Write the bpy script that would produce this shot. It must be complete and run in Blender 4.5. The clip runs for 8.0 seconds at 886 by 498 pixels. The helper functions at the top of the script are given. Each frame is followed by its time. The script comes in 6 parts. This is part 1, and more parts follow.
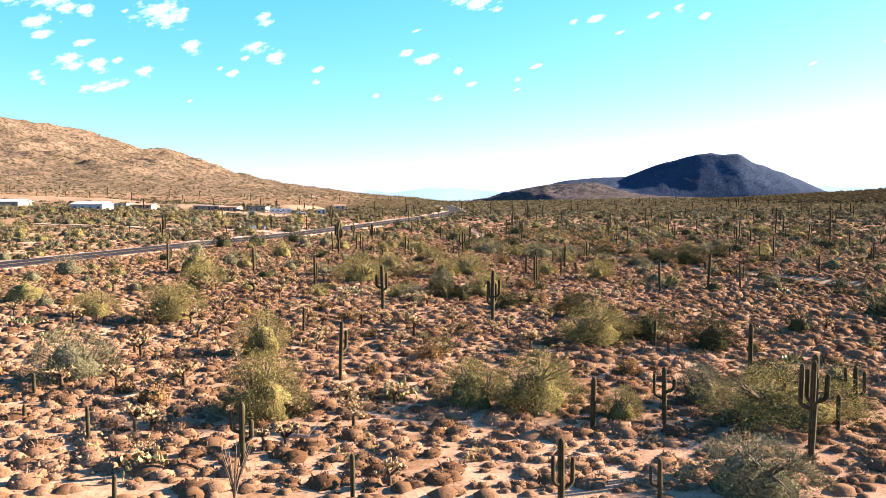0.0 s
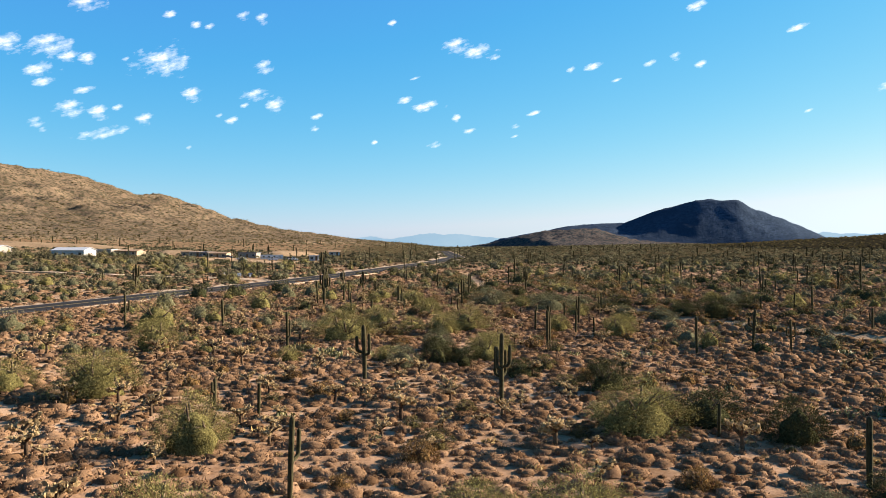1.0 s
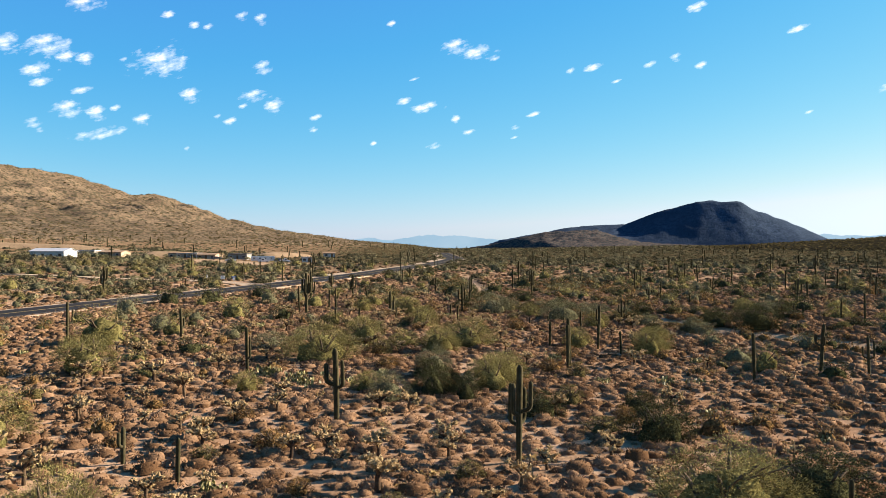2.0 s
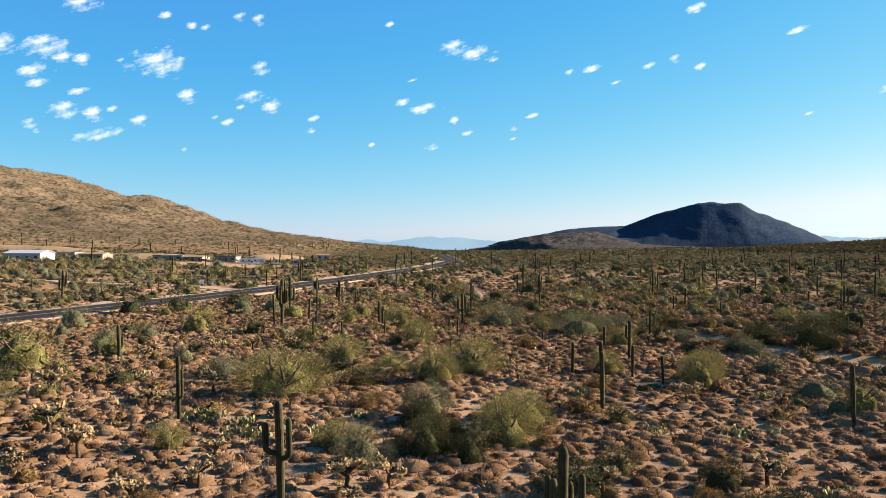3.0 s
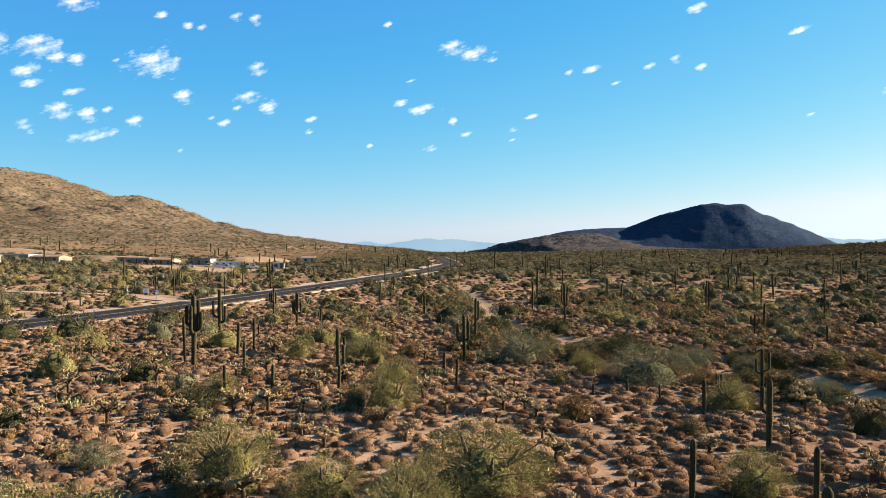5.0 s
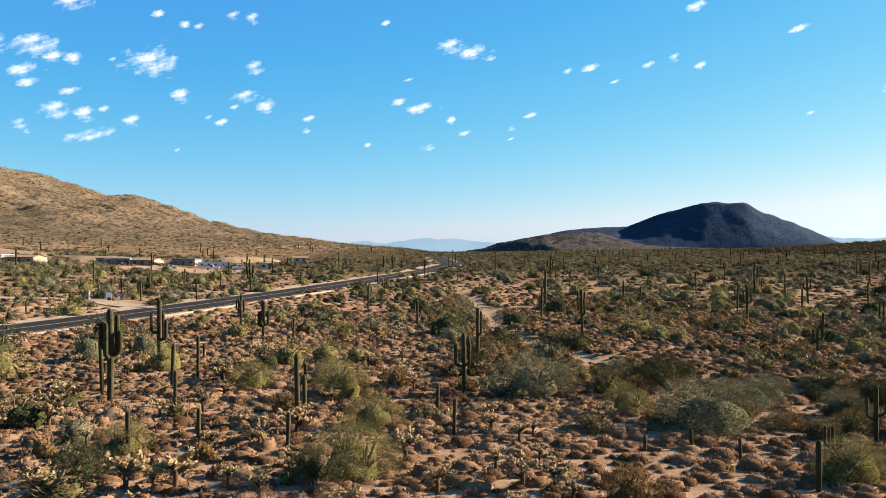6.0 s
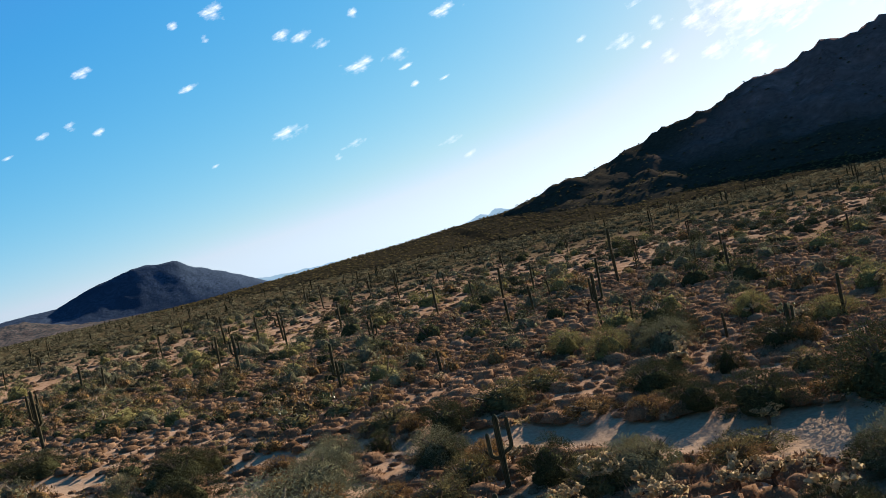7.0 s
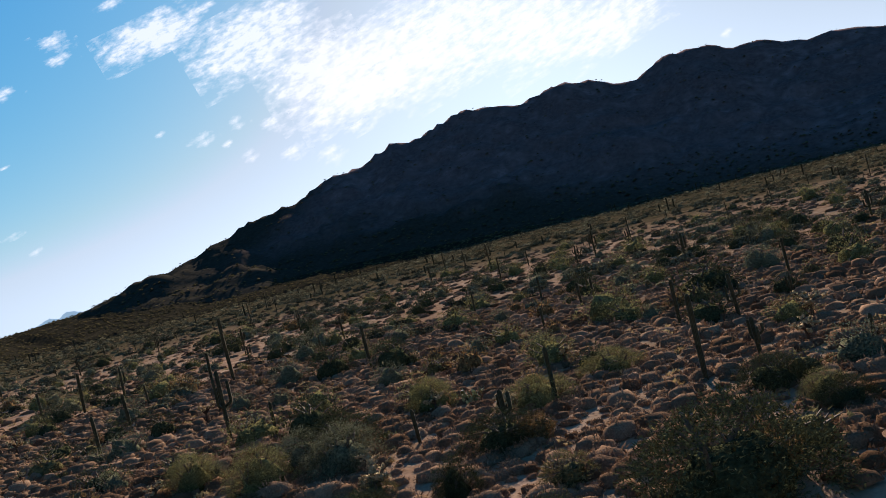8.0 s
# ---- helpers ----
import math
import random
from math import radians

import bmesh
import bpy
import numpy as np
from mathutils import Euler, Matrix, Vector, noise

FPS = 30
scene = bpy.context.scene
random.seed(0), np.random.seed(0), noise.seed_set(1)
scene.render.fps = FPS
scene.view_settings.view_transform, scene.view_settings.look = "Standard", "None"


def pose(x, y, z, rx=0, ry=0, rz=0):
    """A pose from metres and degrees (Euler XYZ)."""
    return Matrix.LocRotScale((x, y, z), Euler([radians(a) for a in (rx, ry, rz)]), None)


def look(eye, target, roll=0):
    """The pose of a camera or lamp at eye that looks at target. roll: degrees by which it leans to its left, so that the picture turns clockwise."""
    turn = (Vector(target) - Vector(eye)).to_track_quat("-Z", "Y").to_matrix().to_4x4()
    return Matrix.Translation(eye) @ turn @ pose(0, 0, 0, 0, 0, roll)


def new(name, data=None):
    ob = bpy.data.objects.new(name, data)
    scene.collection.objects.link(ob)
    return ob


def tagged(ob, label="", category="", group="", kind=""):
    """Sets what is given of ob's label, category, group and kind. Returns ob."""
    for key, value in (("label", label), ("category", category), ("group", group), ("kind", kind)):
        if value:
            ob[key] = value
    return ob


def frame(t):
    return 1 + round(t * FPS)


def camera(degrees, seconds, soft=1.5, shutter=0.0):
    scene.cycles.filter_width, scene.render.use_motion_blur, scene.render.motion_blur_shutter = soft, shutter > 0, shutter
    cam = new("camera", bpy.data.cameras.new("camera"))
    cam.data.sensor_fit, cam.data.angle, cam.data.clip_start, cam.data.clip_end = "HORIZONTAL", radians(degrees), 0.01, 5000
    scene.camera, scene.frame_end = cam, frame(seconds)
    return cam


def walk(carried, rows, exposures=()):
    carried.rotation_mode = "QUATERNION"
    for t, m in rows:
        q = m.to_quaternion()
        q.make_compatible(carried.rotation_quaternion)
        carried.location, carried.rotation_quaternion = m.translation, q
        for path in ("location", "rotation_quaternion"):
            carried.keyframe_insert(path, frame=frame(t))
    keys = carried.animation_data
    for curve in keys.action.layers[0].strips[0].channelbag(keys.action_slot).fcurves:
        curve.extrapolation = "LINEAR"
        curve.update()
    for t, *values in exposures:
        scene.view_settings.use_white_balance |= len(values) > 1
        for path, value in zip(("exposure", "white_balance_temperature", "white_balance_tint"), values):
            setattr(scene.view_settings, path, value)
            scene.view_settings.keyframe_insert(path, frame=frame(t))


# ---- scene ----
cam = camera(54.2, 8.0, 0.9)
METRES, EYE, TILT, LEAN = 145.4, 12.5, 1.2, 1.2
ROWS = [
    (0.0, 0.0, 0.0, 0.0, 0.09, -4.32, -1.18),
    (0.1, 0.0001, 0.0117, -0.0003, 0.05, -1.92, -1.17),
    (0.2, 0.0003, 0.0234, -0.0007, 0.0, -1.42, -1.17),
    (0.3, 0.0004, 0.0351, -0.001, 0.0, -1.34, -1.17),
    (0.5, 0.0007, 0.0584, -0.0017, 0.0, -1.3, -1.17),
    (1.0, 0.0013, 0.1141, -0.003, -0.03, -1.27, -1.17),
    (1.5, 0.0021, 0.1732, -0.0052, -0.04, -1.22, -1.21),
    (3.0, 0.0039, 0.3576, -0.0078, -0.19, -1.05, -1.27),
    (3.5, 0.0051, 0.424, -0.0091, -0.2, -0.99, -1.28),
    (4.0, 0.0063, 0.489, -0.0104, -0.24, -0.95, -1.28),
    (4.5, 0.0078, 0.5559, -0.0119, -0.26, -0.91, -1.27),
    (6.0, 0.0121, 0.7426, -0.0153, -0.37, -0.94, -1.19),
    (6.1, 0.0126, 0.7556, -0.0157, -0.75, -1.18, -0.85),
    (6.2, 0.0131, 0.7686, -0.016, -2.07, -1.16, -0.93),
    (6.3, 0.0136, 0.7816, -0.0164, -5.85, -0.99, -0.38),
    (6.5, 0.0147, 0.8076, -0.0171, -13.48, -0.63, 1.72),
    (6.7, 0.0191, 0.8335, -0.0181, -22.92, -0.4, 6.1),
    (7.0, 0.0273, 0.8715, -0.0196, -36.74, -0.07, 10.96),
    (7.2, 0.0383, 0.8935, -0.0208, -43.99, 0.1, 12.32),
    (7.5, 0.0569, 0.9255, -0.0225, -52.43, 0.25, 13.53),
    (8.0, 0.1037, 0.9699, -0.0247, -64.24, 0.55, 13.03),
]
walk(cam, [(t, pose(0, 0, EYE, TILT, LEAN, 0) @ pose(METRES * x, METRES * y, METRES * z, 90 + pitch, roll, yaw)) for t, x, y, z, yaw, pitch, roll in ROWS],
     exposures=[(0.0, 2.98, 6700, 23), (0.1, 2.76, 6800, 17), (0.2, 2.47, 6900, 12), (0.4, 2.27, 6800, 10), (0.8, 2.14, 6600, 10), (6.0, 2.14, 6600, 10), (6.5, 2.02, 6450, 10), (7.0, 1.88, 6150, 11), (8.0, 1.64, 5950, 15)])

# ---- the sky and the sun ----
SUN_AZ, SUN_EL = 72.0, 21.0     # degrees clockwise from +y, and above the horizon
world = bpy.data.worlds.new("desert_sky")
scene.world = world
world.use_nodes = True
wn, wl = world.node_tree.nodes, world.node_tree.links
sky = wn.new("ShaderNodeTexSky")
sky.sky_type, sky.sun_disc = "NISHITA", False
sky.sun_elevation, sky.sun_rotation = radians(SUN_EL), radians(SUN_AZ)
sky.altitude, sky.air_density, sky.dust_density, sky.ozone_density = 600, 1.0, 0.4, 3.0
# each band of the clear desert sky deepens on its own: red fastest, blue least
def sky_math(kind, a, b):
    """A maths node of the sky; inputs may be sockets or numbers."""
    node = wn.new("ShaderNodeMath")
    node.operation = kind
    for socket, value in zip(node.inputs, (a, b)):
        if isinstance(value, bpy.types.NodeSocket):
            wl.new(value, socket)
        else:
            socket.default_value = value
    return node.outputs[0]


split, joined = wn.new("ShaderNodeSeparateColor"), wn.new("ShaderNodeCombineColor")
wl.new(sky.outputs[0], split.inputs[0])
red, green, blue = (sky_math("MULTIPLY", sky_math("POWER", split.outputs[band], power), gain) for band, (power, gain) in enumerate(((1.75, 0.181), (0.8, 0.903), (0.25, 2.757))))
wl.new(sky_math("MAXIMUM", sky_math("MINIMUM", red, sky_math("MULTIPLY", green, 0.86)), sky_math("MULTIPLY", green, 0.2)), joined.inputs[0])
wl.new(green, joined.inputs[1])
wl.new(sky_math("MINIMUM", sky_math("MAXIMUM", blue, sky_math("MULTIPLY", green, 1.11)), sky_math("MULTIPLY", green, 2.6)), joined.inputs[2])
wl.new(joined.outputs[0], wn["Background"].inputs[0])
wn["Background"].inputs[1].default_value = 0.05

sun = new("sun", bpy.data.lights.new("sun", "SUN"))
sun.data.energy, sun.data.angle, sun.data.color = 5.0, radians(0.6), (1.0, 0.86, 0.71)
sun_way = Vector((math.sin(radians(SUN_AZ)) * math.cos(radians(SUN_EL)), math.cos(radians(SUN_AZ)) * math.cos(radians(SUN_EL)), math.sin(radians(SUN_EL))))
sun.matrix_world = look((0, 0, 60), Vector((0, 0, 60)) - sun_way)

# ---- materials ----
def shader(name):
    m = bpy.data.materials.new(name)
    m.use_nodes = True
    return m, m.node_tree.nodes, m.node_tree.links, m.node_tree.nodes["Principled BSDF"]


def ramp(nodes, stops):
    r = nodes.new("ShaderNodeValToRGB")
    while len(r.color_ramp.elements) < len(stops):
        r.color_ramp.elements.new(0.5)
    for e, (p, c) in zip(r.color_ramp.elements, stops):
        e.position, e.color = p, (*c, 1)
    return r


def noise_node(nodes, links, scale, detail=4.0, coord="Object", rough=0.55):
    tc = nodes.new("ShaderNodeTexCoord")
    n = nodes.new("ShaderNodeTexNoise")
    n.inputs["Scale"].default_value, n.inputs["Detail"].default_value, n.inputs["Roughness"].default_value = scale, detail, rough
    links.new(tc.outputs[coord], n.inputs["Vector"])
    return n


def mix_colour(nodes, links, fac, a, b, kind="MIX"):
    """A colour mix of two sockets or colours by a socket or number."""
    n = nodes.new("ShaderNodeMix")
    n.data_type, n.blend_type = "RGBA", kind
    for socket, v in ((n.inputs[0], fac), (n.inputs[6], a), (n.inputs[7], b)):
        if isinstance(v, bpy.types.NodeSocket):
            links.new(v, socket)
        else:
            socket.default_value = (*v, 1) if isinstance(v, tuple) else v
    return n.outputs[2]


def bumped(nodes, links, bsdf, source, strength, distance):
    b = nodes.new("ShaderNodeBump")
    b.inputs["Strength"].default_value, b.inputs["Distance"].default_value = strength, distance
    links.new(source, b.inputs["Height"])
    links.new(b.outputs[0], bsdf.inputs["Normal"])


def surface(name, stops, scale, fine, rough=0.85, bump=0.4, depth=0.02, metallic=0.0):
    """A surface with large stains from a ramp of colours, fine grain and relief."""
    m, n, l, p = shader(name)
    big = noise_node(n, l, scale, 5)
    small = noise_node(n, l, fine, 6)
    r = ramp(n, stops)
    l.new(big.outputs[0], r.inputs[0])
    g = ramp(n, [(0.25, (0.72, 0.72, 0.72)), (0.75, (1.22, 1.22, 1.22))])
    l.new(small.outputs[0], g.inputs[0])
    l.new(mix_colour(n, l, 1.0, r.outputs[0], g.outputs[0], "MULTIPLY"), p.inputs["Base Color"])
    p.inputs["Roughness"].default_value, p.inputs["Metallic"].default_value = rough, metallic
    p.inputs["Specular IOR Level"].default_value = 0.5 if rough < 0.6 else 0.04
    bumped(n, l, p, small.outputs[0], bump, depth)
    return m


def plant(name, dark, light, through_light=0.25, rough=0.8, attribute=True, fine=9.0, relief=0.7, fuzz=0.0, gloss=0.0, shaggy=False, gap=0.45, deep=0.5, dim=0.42):
    """Leaves, twigs and spines: colour by the plant's own tone and any shade put into it, some light passes through."""
    m, n, l, p = shader(name)
    if attribute:
        a = n.new("ShaderNodeAttribute")
        a.attribute_name = "tone"
        tone = a.outputs["Fac"]
    else:
        o = n.new("ShaderNodeObjectInfo")
        tone = o.outputs["Random"]
    grain = noise_node(n, l, fine, 3)
    c = mix_colour(n, l, tone, dark, light)
    g = ramp(n, [(0.34, (dim, dim, dim)), (0.66, (1.87 - dim, 1.87 - dim, 1.87 - dim))] if shaggy else [(0.3, (0.65, 0.65, 0.65)), (0.7, (1.3, 1.3, 1.3))])
    l.new(grain.outputs[0], g.inputs[0])
    c = mix_colour(n, l, 1.0, c, g.outputs[0], "MULTIPLY")
    l.new(c, p.inputs["Base Color"])
    p.inputs["Roughness"].default_value = rough
    p.inputs["Specular IOR Level"].default_value = gloss
    bumped(n, l, p, grain.outputs[0], relief, deep if shaggy else 0.06)
    p.inputs["Diffuse Roughness"].default_value = 0.25
    p.inputs["Sheen Weight"].default_value, p.inputs["Sheen Roughness"].default_value = fuzz, 0.35
    p.inputs["Sheen Tint"].default_value = (1.0, 0.92, 0.75, 1)
    t = n.new("ShaderNodeBsdfTranslucent")
    l.new(c, t.inputs[0])
    s = n.new("ShaderNodeMixShader")
    s.inputs[0].default_value = through_light
    l.new(p.outputs[0], s.inputs[1])
    l.new(t.outputs[0], s.inputs[2])
    l.new(s.outputs[0], n["Material Output"].inputs[0])
    if shaggy:
        # gaps between the sprays of twigs
        clear, gaps, open_work = n.new("ShaderNodeBsdfTransparent"), n.new("ShaderNodeMixShader"), ramp(n, [(gap, (0, 0, 0)), (gap + 0.02, (1, 1, 1))])
        holes = noise_node(n, l, fine * 0.8, 3, rough=0.7)
        l.new(holes.outputs[0], open_work.inputs[0])
        l.new(open_work.outputs[0], gaps.inputs[0])
        l.new(clear.outputs[0], gaps.inputs[1])
        l.new(s.outputs[0], gaps.inputs[2])
        l.new(gaps.outputs[0], n["Material Output"].inputs[0])
    return m


def ground_material():
    """Pinkish desert soil with gravel, litter and pale sand in the wash."""
    m, n, l, p = shader("desert_soil")
    big, mid, fine = noise_node(n, l, 0.035, 4), noise_node(n, l, 0.45, 6), noise_node(n, l, 5.0, 6)
    soil = ramp(n, [(0.3, (0.175, 0.105, 0.058)), (0.5, (0.29, 0.192, 0.122)), (0.7, (0.39, 0.265, 0.175))])
    l.new(mid.outputs[0], soil.inputs[0])
    patch = ramp(n, [(0.42, (0.9, 0.82, 0.76)), (0.6, (1.12, 1.1, 1.06))])
    l.new(big.outputs[0], patch.inputs[0])
    c = mix_colour(n, l, 1.0, soil.outputs[0], patch.outputs[0], "MULTIPLY")
    litter = ramp(n, [(0.5, (0, 0, 0)), (0.7, (0.5, 0.5, 0.5))])
    l.new(fine.outputs[0], litter.inputs[0])
    c = mix_colour(n, l, litter.outputs[0], c, (0.1, 0.057, 0.03))
    # scrub tint: far plant cover, plus painted shade on the east side
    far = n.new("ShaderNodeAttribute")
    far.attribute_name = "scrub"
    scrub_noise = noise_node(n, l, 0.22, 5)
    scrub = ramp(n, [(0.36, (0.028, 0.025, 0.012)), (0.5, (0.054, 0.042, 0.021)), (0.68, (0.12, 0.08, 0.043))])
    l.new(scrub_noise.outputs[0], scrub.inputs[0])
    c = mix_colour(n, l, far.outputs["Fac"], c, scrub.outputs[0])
    sand = n.new("ShaderNodeAttribute")
    sand.attribute_name = "sand"
    edge = n.new("ShaderNodeMath")
    edge.operation = "MULTIPLY_ADD"
    l.new(mid.outputs[0], edge.inputs[0])
    edge.inputs[1].default_value = 0.8
    l.new(sand.outputs["Fac"], edge.inputs[2])
    cut = ramp(n, [(0.75, (0, 0, 0)), (0.95, (1, 1, 1))])
    l.new(edge.outputs[0], cut.inputs[0])
    sandy = ramp(n, [(0.3, (0.235, 0.158, 0.098)), (0.7, (0.33, 0.228, 0.145))])
    l.new(fine.outputs[0], sandy.inputs[0])
    c = mix_colour(n, l, cut.outputs[0], c, sandy.outputs[0])
    l.new(c, p.inputs["Base Color"])
    p.inputs["Roughness"].default_value = 0.95
    p.inputs["Specular IOR Level"].default_value = 0.0
    p.inputs["Diffuse Roughness"].default_value = 0.35
    bumped(n, l, p, fine.outputs[0], 0.6, 0.08)
    return m


def mountain_material(name, rock, scrub, spread, scale, relief=0.9):
    """Rock slopes with a cover of scrub in clumps."""
    m, n, l, p = shader(name)
    clumps, big, fine = noise_node(n, l, scale, 5, rough=0.65), noise_node(n, l, 0.012, 5), noise_node(n, l, scale * 4, 5)
    r = ramp(n, [(0.3, tuple(v * 0.75 for v in rock)), (0.7, tuple(v * 1.25 for v in rock))])
    l.new(big.outputs[0], r.inputs[0])
    k = ramp(n, [(spread, (0, 0, 0)), (spread + 0.12, (1, 1, 1))])
    l.new(clumps.outputs[0], k.inputs[0])
    c = mix_colour(n, l, k.outputs[0], r.outputs[0], scrub)
    # dark scrub colour, also used as painted shade on a sunlit tail
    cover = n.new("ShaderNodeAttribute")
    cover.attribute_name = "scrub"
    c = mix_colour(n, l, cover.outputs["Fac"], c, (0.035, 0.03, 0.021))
    g = ramp(n, [(0.3, (0.7, 0.7, 0.7)), (0.7, (1.25, 1.25, 1.25))])
    l.new(fine.outputs[0], g.inputs[0])
    l.new(mix_colour(n, l, 1.0, c, g.outputs[0], "MULTIPLY"), p.inputs["Base Color"])
    p.inputs["Roughness"].default_value = 0.95
    p.inputs["Specular IOR Level"].default_value = 0.0
    bumped(n, l, p, clumps.outputs[0], relief, 2.5)
    return m


def haze_material():
    """Ranges so far off that only the air in front of them shows."""
    m, n, l, p = shader("far_range_air")
    e = n.new("ShaderNodeEmission")
    tone = noise_node(n, l, 0.004, 5)
    r = ramp(n, [(0.35, (0.36, 0.56, 0.74)), (0.65, (0.43, 0.62, 0.78))])
    l.new(tone.outputs[0], r.inputs[0])
    l.new(r.outputs[0], e.inputs[0])
    e.inputs[1].default_value = 0.224
    l.new(e.outputs[0], n["Material Output"].inputs[0])
    return m


def cloud_material():
    """Ragged white vapour that thins out to nothing at its rim."""
    m, n, l, p = shader("cloud_vapour")
    tc, info = n.new("ShaderNodeTexCoord"), n.new("ShaderNodeObjectInfo")
    shift = n.new("ShaderNodeVectorMath")
    shift.operation = "MULTIPLY_ADD"
    l.new(info.outputs["Random"], shift.inputs[0])
    shift.inputs[1].default_value = (37, 91, 53)
    squash = n.new("ShaderNodeVectorMath")
    squash.operation = "MULTIPLY"
    squash.inputs[1].default_value = (1.0, 2.4, 1.0)
    l.new(tc.outputs["Object"], squash.inputs[0])
    l.new(squash.outputs[0], shift.inputs[2])
    nz = n.new("ShaderNodeTexNoise")
    nz.inputs["Scale"].default_value, nz.inputs["Detail"].default_value, nz.inputs["Roughness"].default_value = 0.014, 9, 0.62
    l.new(shift.outputs[0], nz.inputs["Vector"])
    rim = n.new("ShaderNodeAttribute")
    rim.attribute_name = "body"
    add = n.new("ShaderNodeMath")
    add.operation = "MULTIPLY_ADD"
    l.new(nz.outputs[0], add.inputs[0])
    add.inputs[1].default_value = 4.2
    l.new(rim.outputs["Fac"], add.inputs[2])
    cut = ramp(n, [(0.36, (0, 0, 0)), (0.68, (0.27, 0.27, 0.27)), (1.0, (0.76, 0.76, 0.76))])
    half = n.new("ShaderNodeMath")
    half.operation = "MULTIPLY_ADD"
    l.new(add.outputs[0], half.inputs[0])
    half.inputs[1].default_value, half.inputs[2].default_value = 0.5, -0.3
    l.new(half.outputs[0], cut.inputs[0])
    # an even white glow replaces sunlight on the vapour
    e = n.new("ShaderNodeEmission")
    e.inputs[0].default_value, e.inputs[1].default_value = (1.0, 0.985, 0.97, 1), 0.36
    clear = n.new("ShaderNodeBsdfTransparent")
    s = n.new("ShaderNodeMixShader")
    l.new(cut.outputs[0], s.inputs[0])
    l.new(clear.outputs[0], s.inputs[1])
    l.new(e.outputs[0], s.inputs[2])
    l.new(s.outputs[0], n["Material Output"].inputs[0])
    return m


SOIL = ground_material()
HILL_TAN = mountain_material("scrubby_tan_hillside", (0.135, 0.096, 0.062), (0.05, 0.044, 0.027), 0.46, 0.24, 0.5)
# brown-violet rock, made lighter to hold the haze in front of it
HILL_SHADE = mountain_material("haze_lifted_rock_slope", (0.13, 0.086, 0.075), (0.093, 0.062, 0.054), 0.4, 0.07, 0.1)
# scrub colour taken far down so the sunlit apron reads as shaded
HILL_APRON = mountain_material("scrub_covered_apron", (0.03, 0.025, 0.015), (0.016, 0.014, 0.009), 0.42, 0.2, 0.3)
# dark rock with the blue of distant haze mixed into its base colour
HILL_DARK = mountain_material("haze_tinted_hillside", (0.035, 0.05, 0.075), (0.027, 0.04, 0.06), 0.46, 0.14, 0.6)
HILL_FOOT = mountain_material("tan_scrubby_foothill", (0.085, 0.067, 0.056), (0.027, 0.031, 0.033), 0.44, 0.16, 0.6)
FAR_AIR = haze_material()
VAPOUR = cloud_material()
ASPHALT = surface("worn_asphalt", [(0.3, (0.013, 0.013, 0.014)), (0.7, (0.024, 0.022, 0.022))], 0.4, 12, 0.9, 0.3, 0.01)
SHOULDER = surface("pale_gravel_shoulder", [(0.3, (0.23, 0.165, 0.11)), (0.7, (0.33, 0.25, 0.175))], 0.5, 8, 0.95, 0.5, 0.03)
ROAD_PAINT = surface("road_paint", [(0.3, (0.104, 0.081, 0.039)), (0.7, (0.156, 0.124, 0.058))], 2, 20, 0.7, 0.1, 0.002)
WHITE_LINE = surface("white_road_paint", [(0.3, (0.065, 0.065, 0.065)), (0.7, (0.111, 0.107, 0.101))], 2, 20, 0.7, 0.1, 0.002)
BURSAGE = plant("bursage_twigs", (0.085, 0.047, 0.024), (0.275, 0.17, 0.1), 0.06, fine=12.0, relief=0.5, rough=0.9)
STRAW = plant("dry_grass", (0.245, 0.163, 0.068), (0.340, 0.245, 0.116), 0.2)
PALO = plant("palo_verde_twigs", (0.06, 0.053, 0.018), (0.32, 0.275, 0.105), 0.12, fine=7.0, shaggy=True, gap=0.35, deep=0.25, dim=0.5)
MESQUITE = plant("mesquite_leaves", (0.022, 0.024, 0.011), (0.1, 0.096, 0.042), 0.05, fine=7.0, shaggy=True, gap=0.35, deep=0.25, dim=0.5)
IRONWOOD = plant("ironwood_leaves", (0.06, 0.057, 0.03), (0.215, 0.205, 0.115), 0.12, fine=7.0, shaggy=True, gap=0.35, deep=0.25, dim=0.5)
CREOSOTE = plant("creosote_leaves", (0.06, 0.05, 0.02), (0.19, 0.155, 0.066), 0.12, fine=7.0, shaggy=True, gap=0.35, deep=0.25, dim=0.45)
GOLDEN = plant("golden_dry_leaves", (0.08, 0.047, 0.019), (0.27, 0.165, 0.065), 0.1, fine=7.0, shaggy=True, gap=0.35, deep=0.25, dim=0.45)
FAR_SCRUB = plant("far_scrub_leaves", (0.034, 0.031, 0.017), (0.155, 0.136, 0.075), 0.06, fine=3.2, relief=1.0, shaggy=True)
HILL_SCRUB = plant("hill_scrub_leaves", (0.031, 0.025, 0.011), (0.124, 0.093, 0.040), 0.04)
BARK = surface("grey_brown_bark", [(0.3, (0.064, 0.048, 0.032)), (0.7, (0.136, 0.104, 0.072))], 3, 30, 0.9, 0.6, 0.02)
DEAD_WOOD = surface("bleached_dead_wood", [(0.3, (0.196, 0.161, 0.126)), (0.7, (0.294, 0.252, 0.210))], 3, 30, 0.9, 0.6, 0.02)
SAGUARO = plant("saguaro_skin", (0.018, 0.018, 0.008), (0.074, 0.063, 0.035), 0.0, 0.75, True, 3.0, 0.3, 0.1)
CHOLLA = plant("cholla_spines", (0.25, 0.175, 0.085), (0.56, 0.42, 0.23), 0.3)
CHOLLA_OLD = plant("cholla_stem", (0.048, 0.032, 0.022), (0.104, 0.072, 0.044), 0.0, 0.9, False)
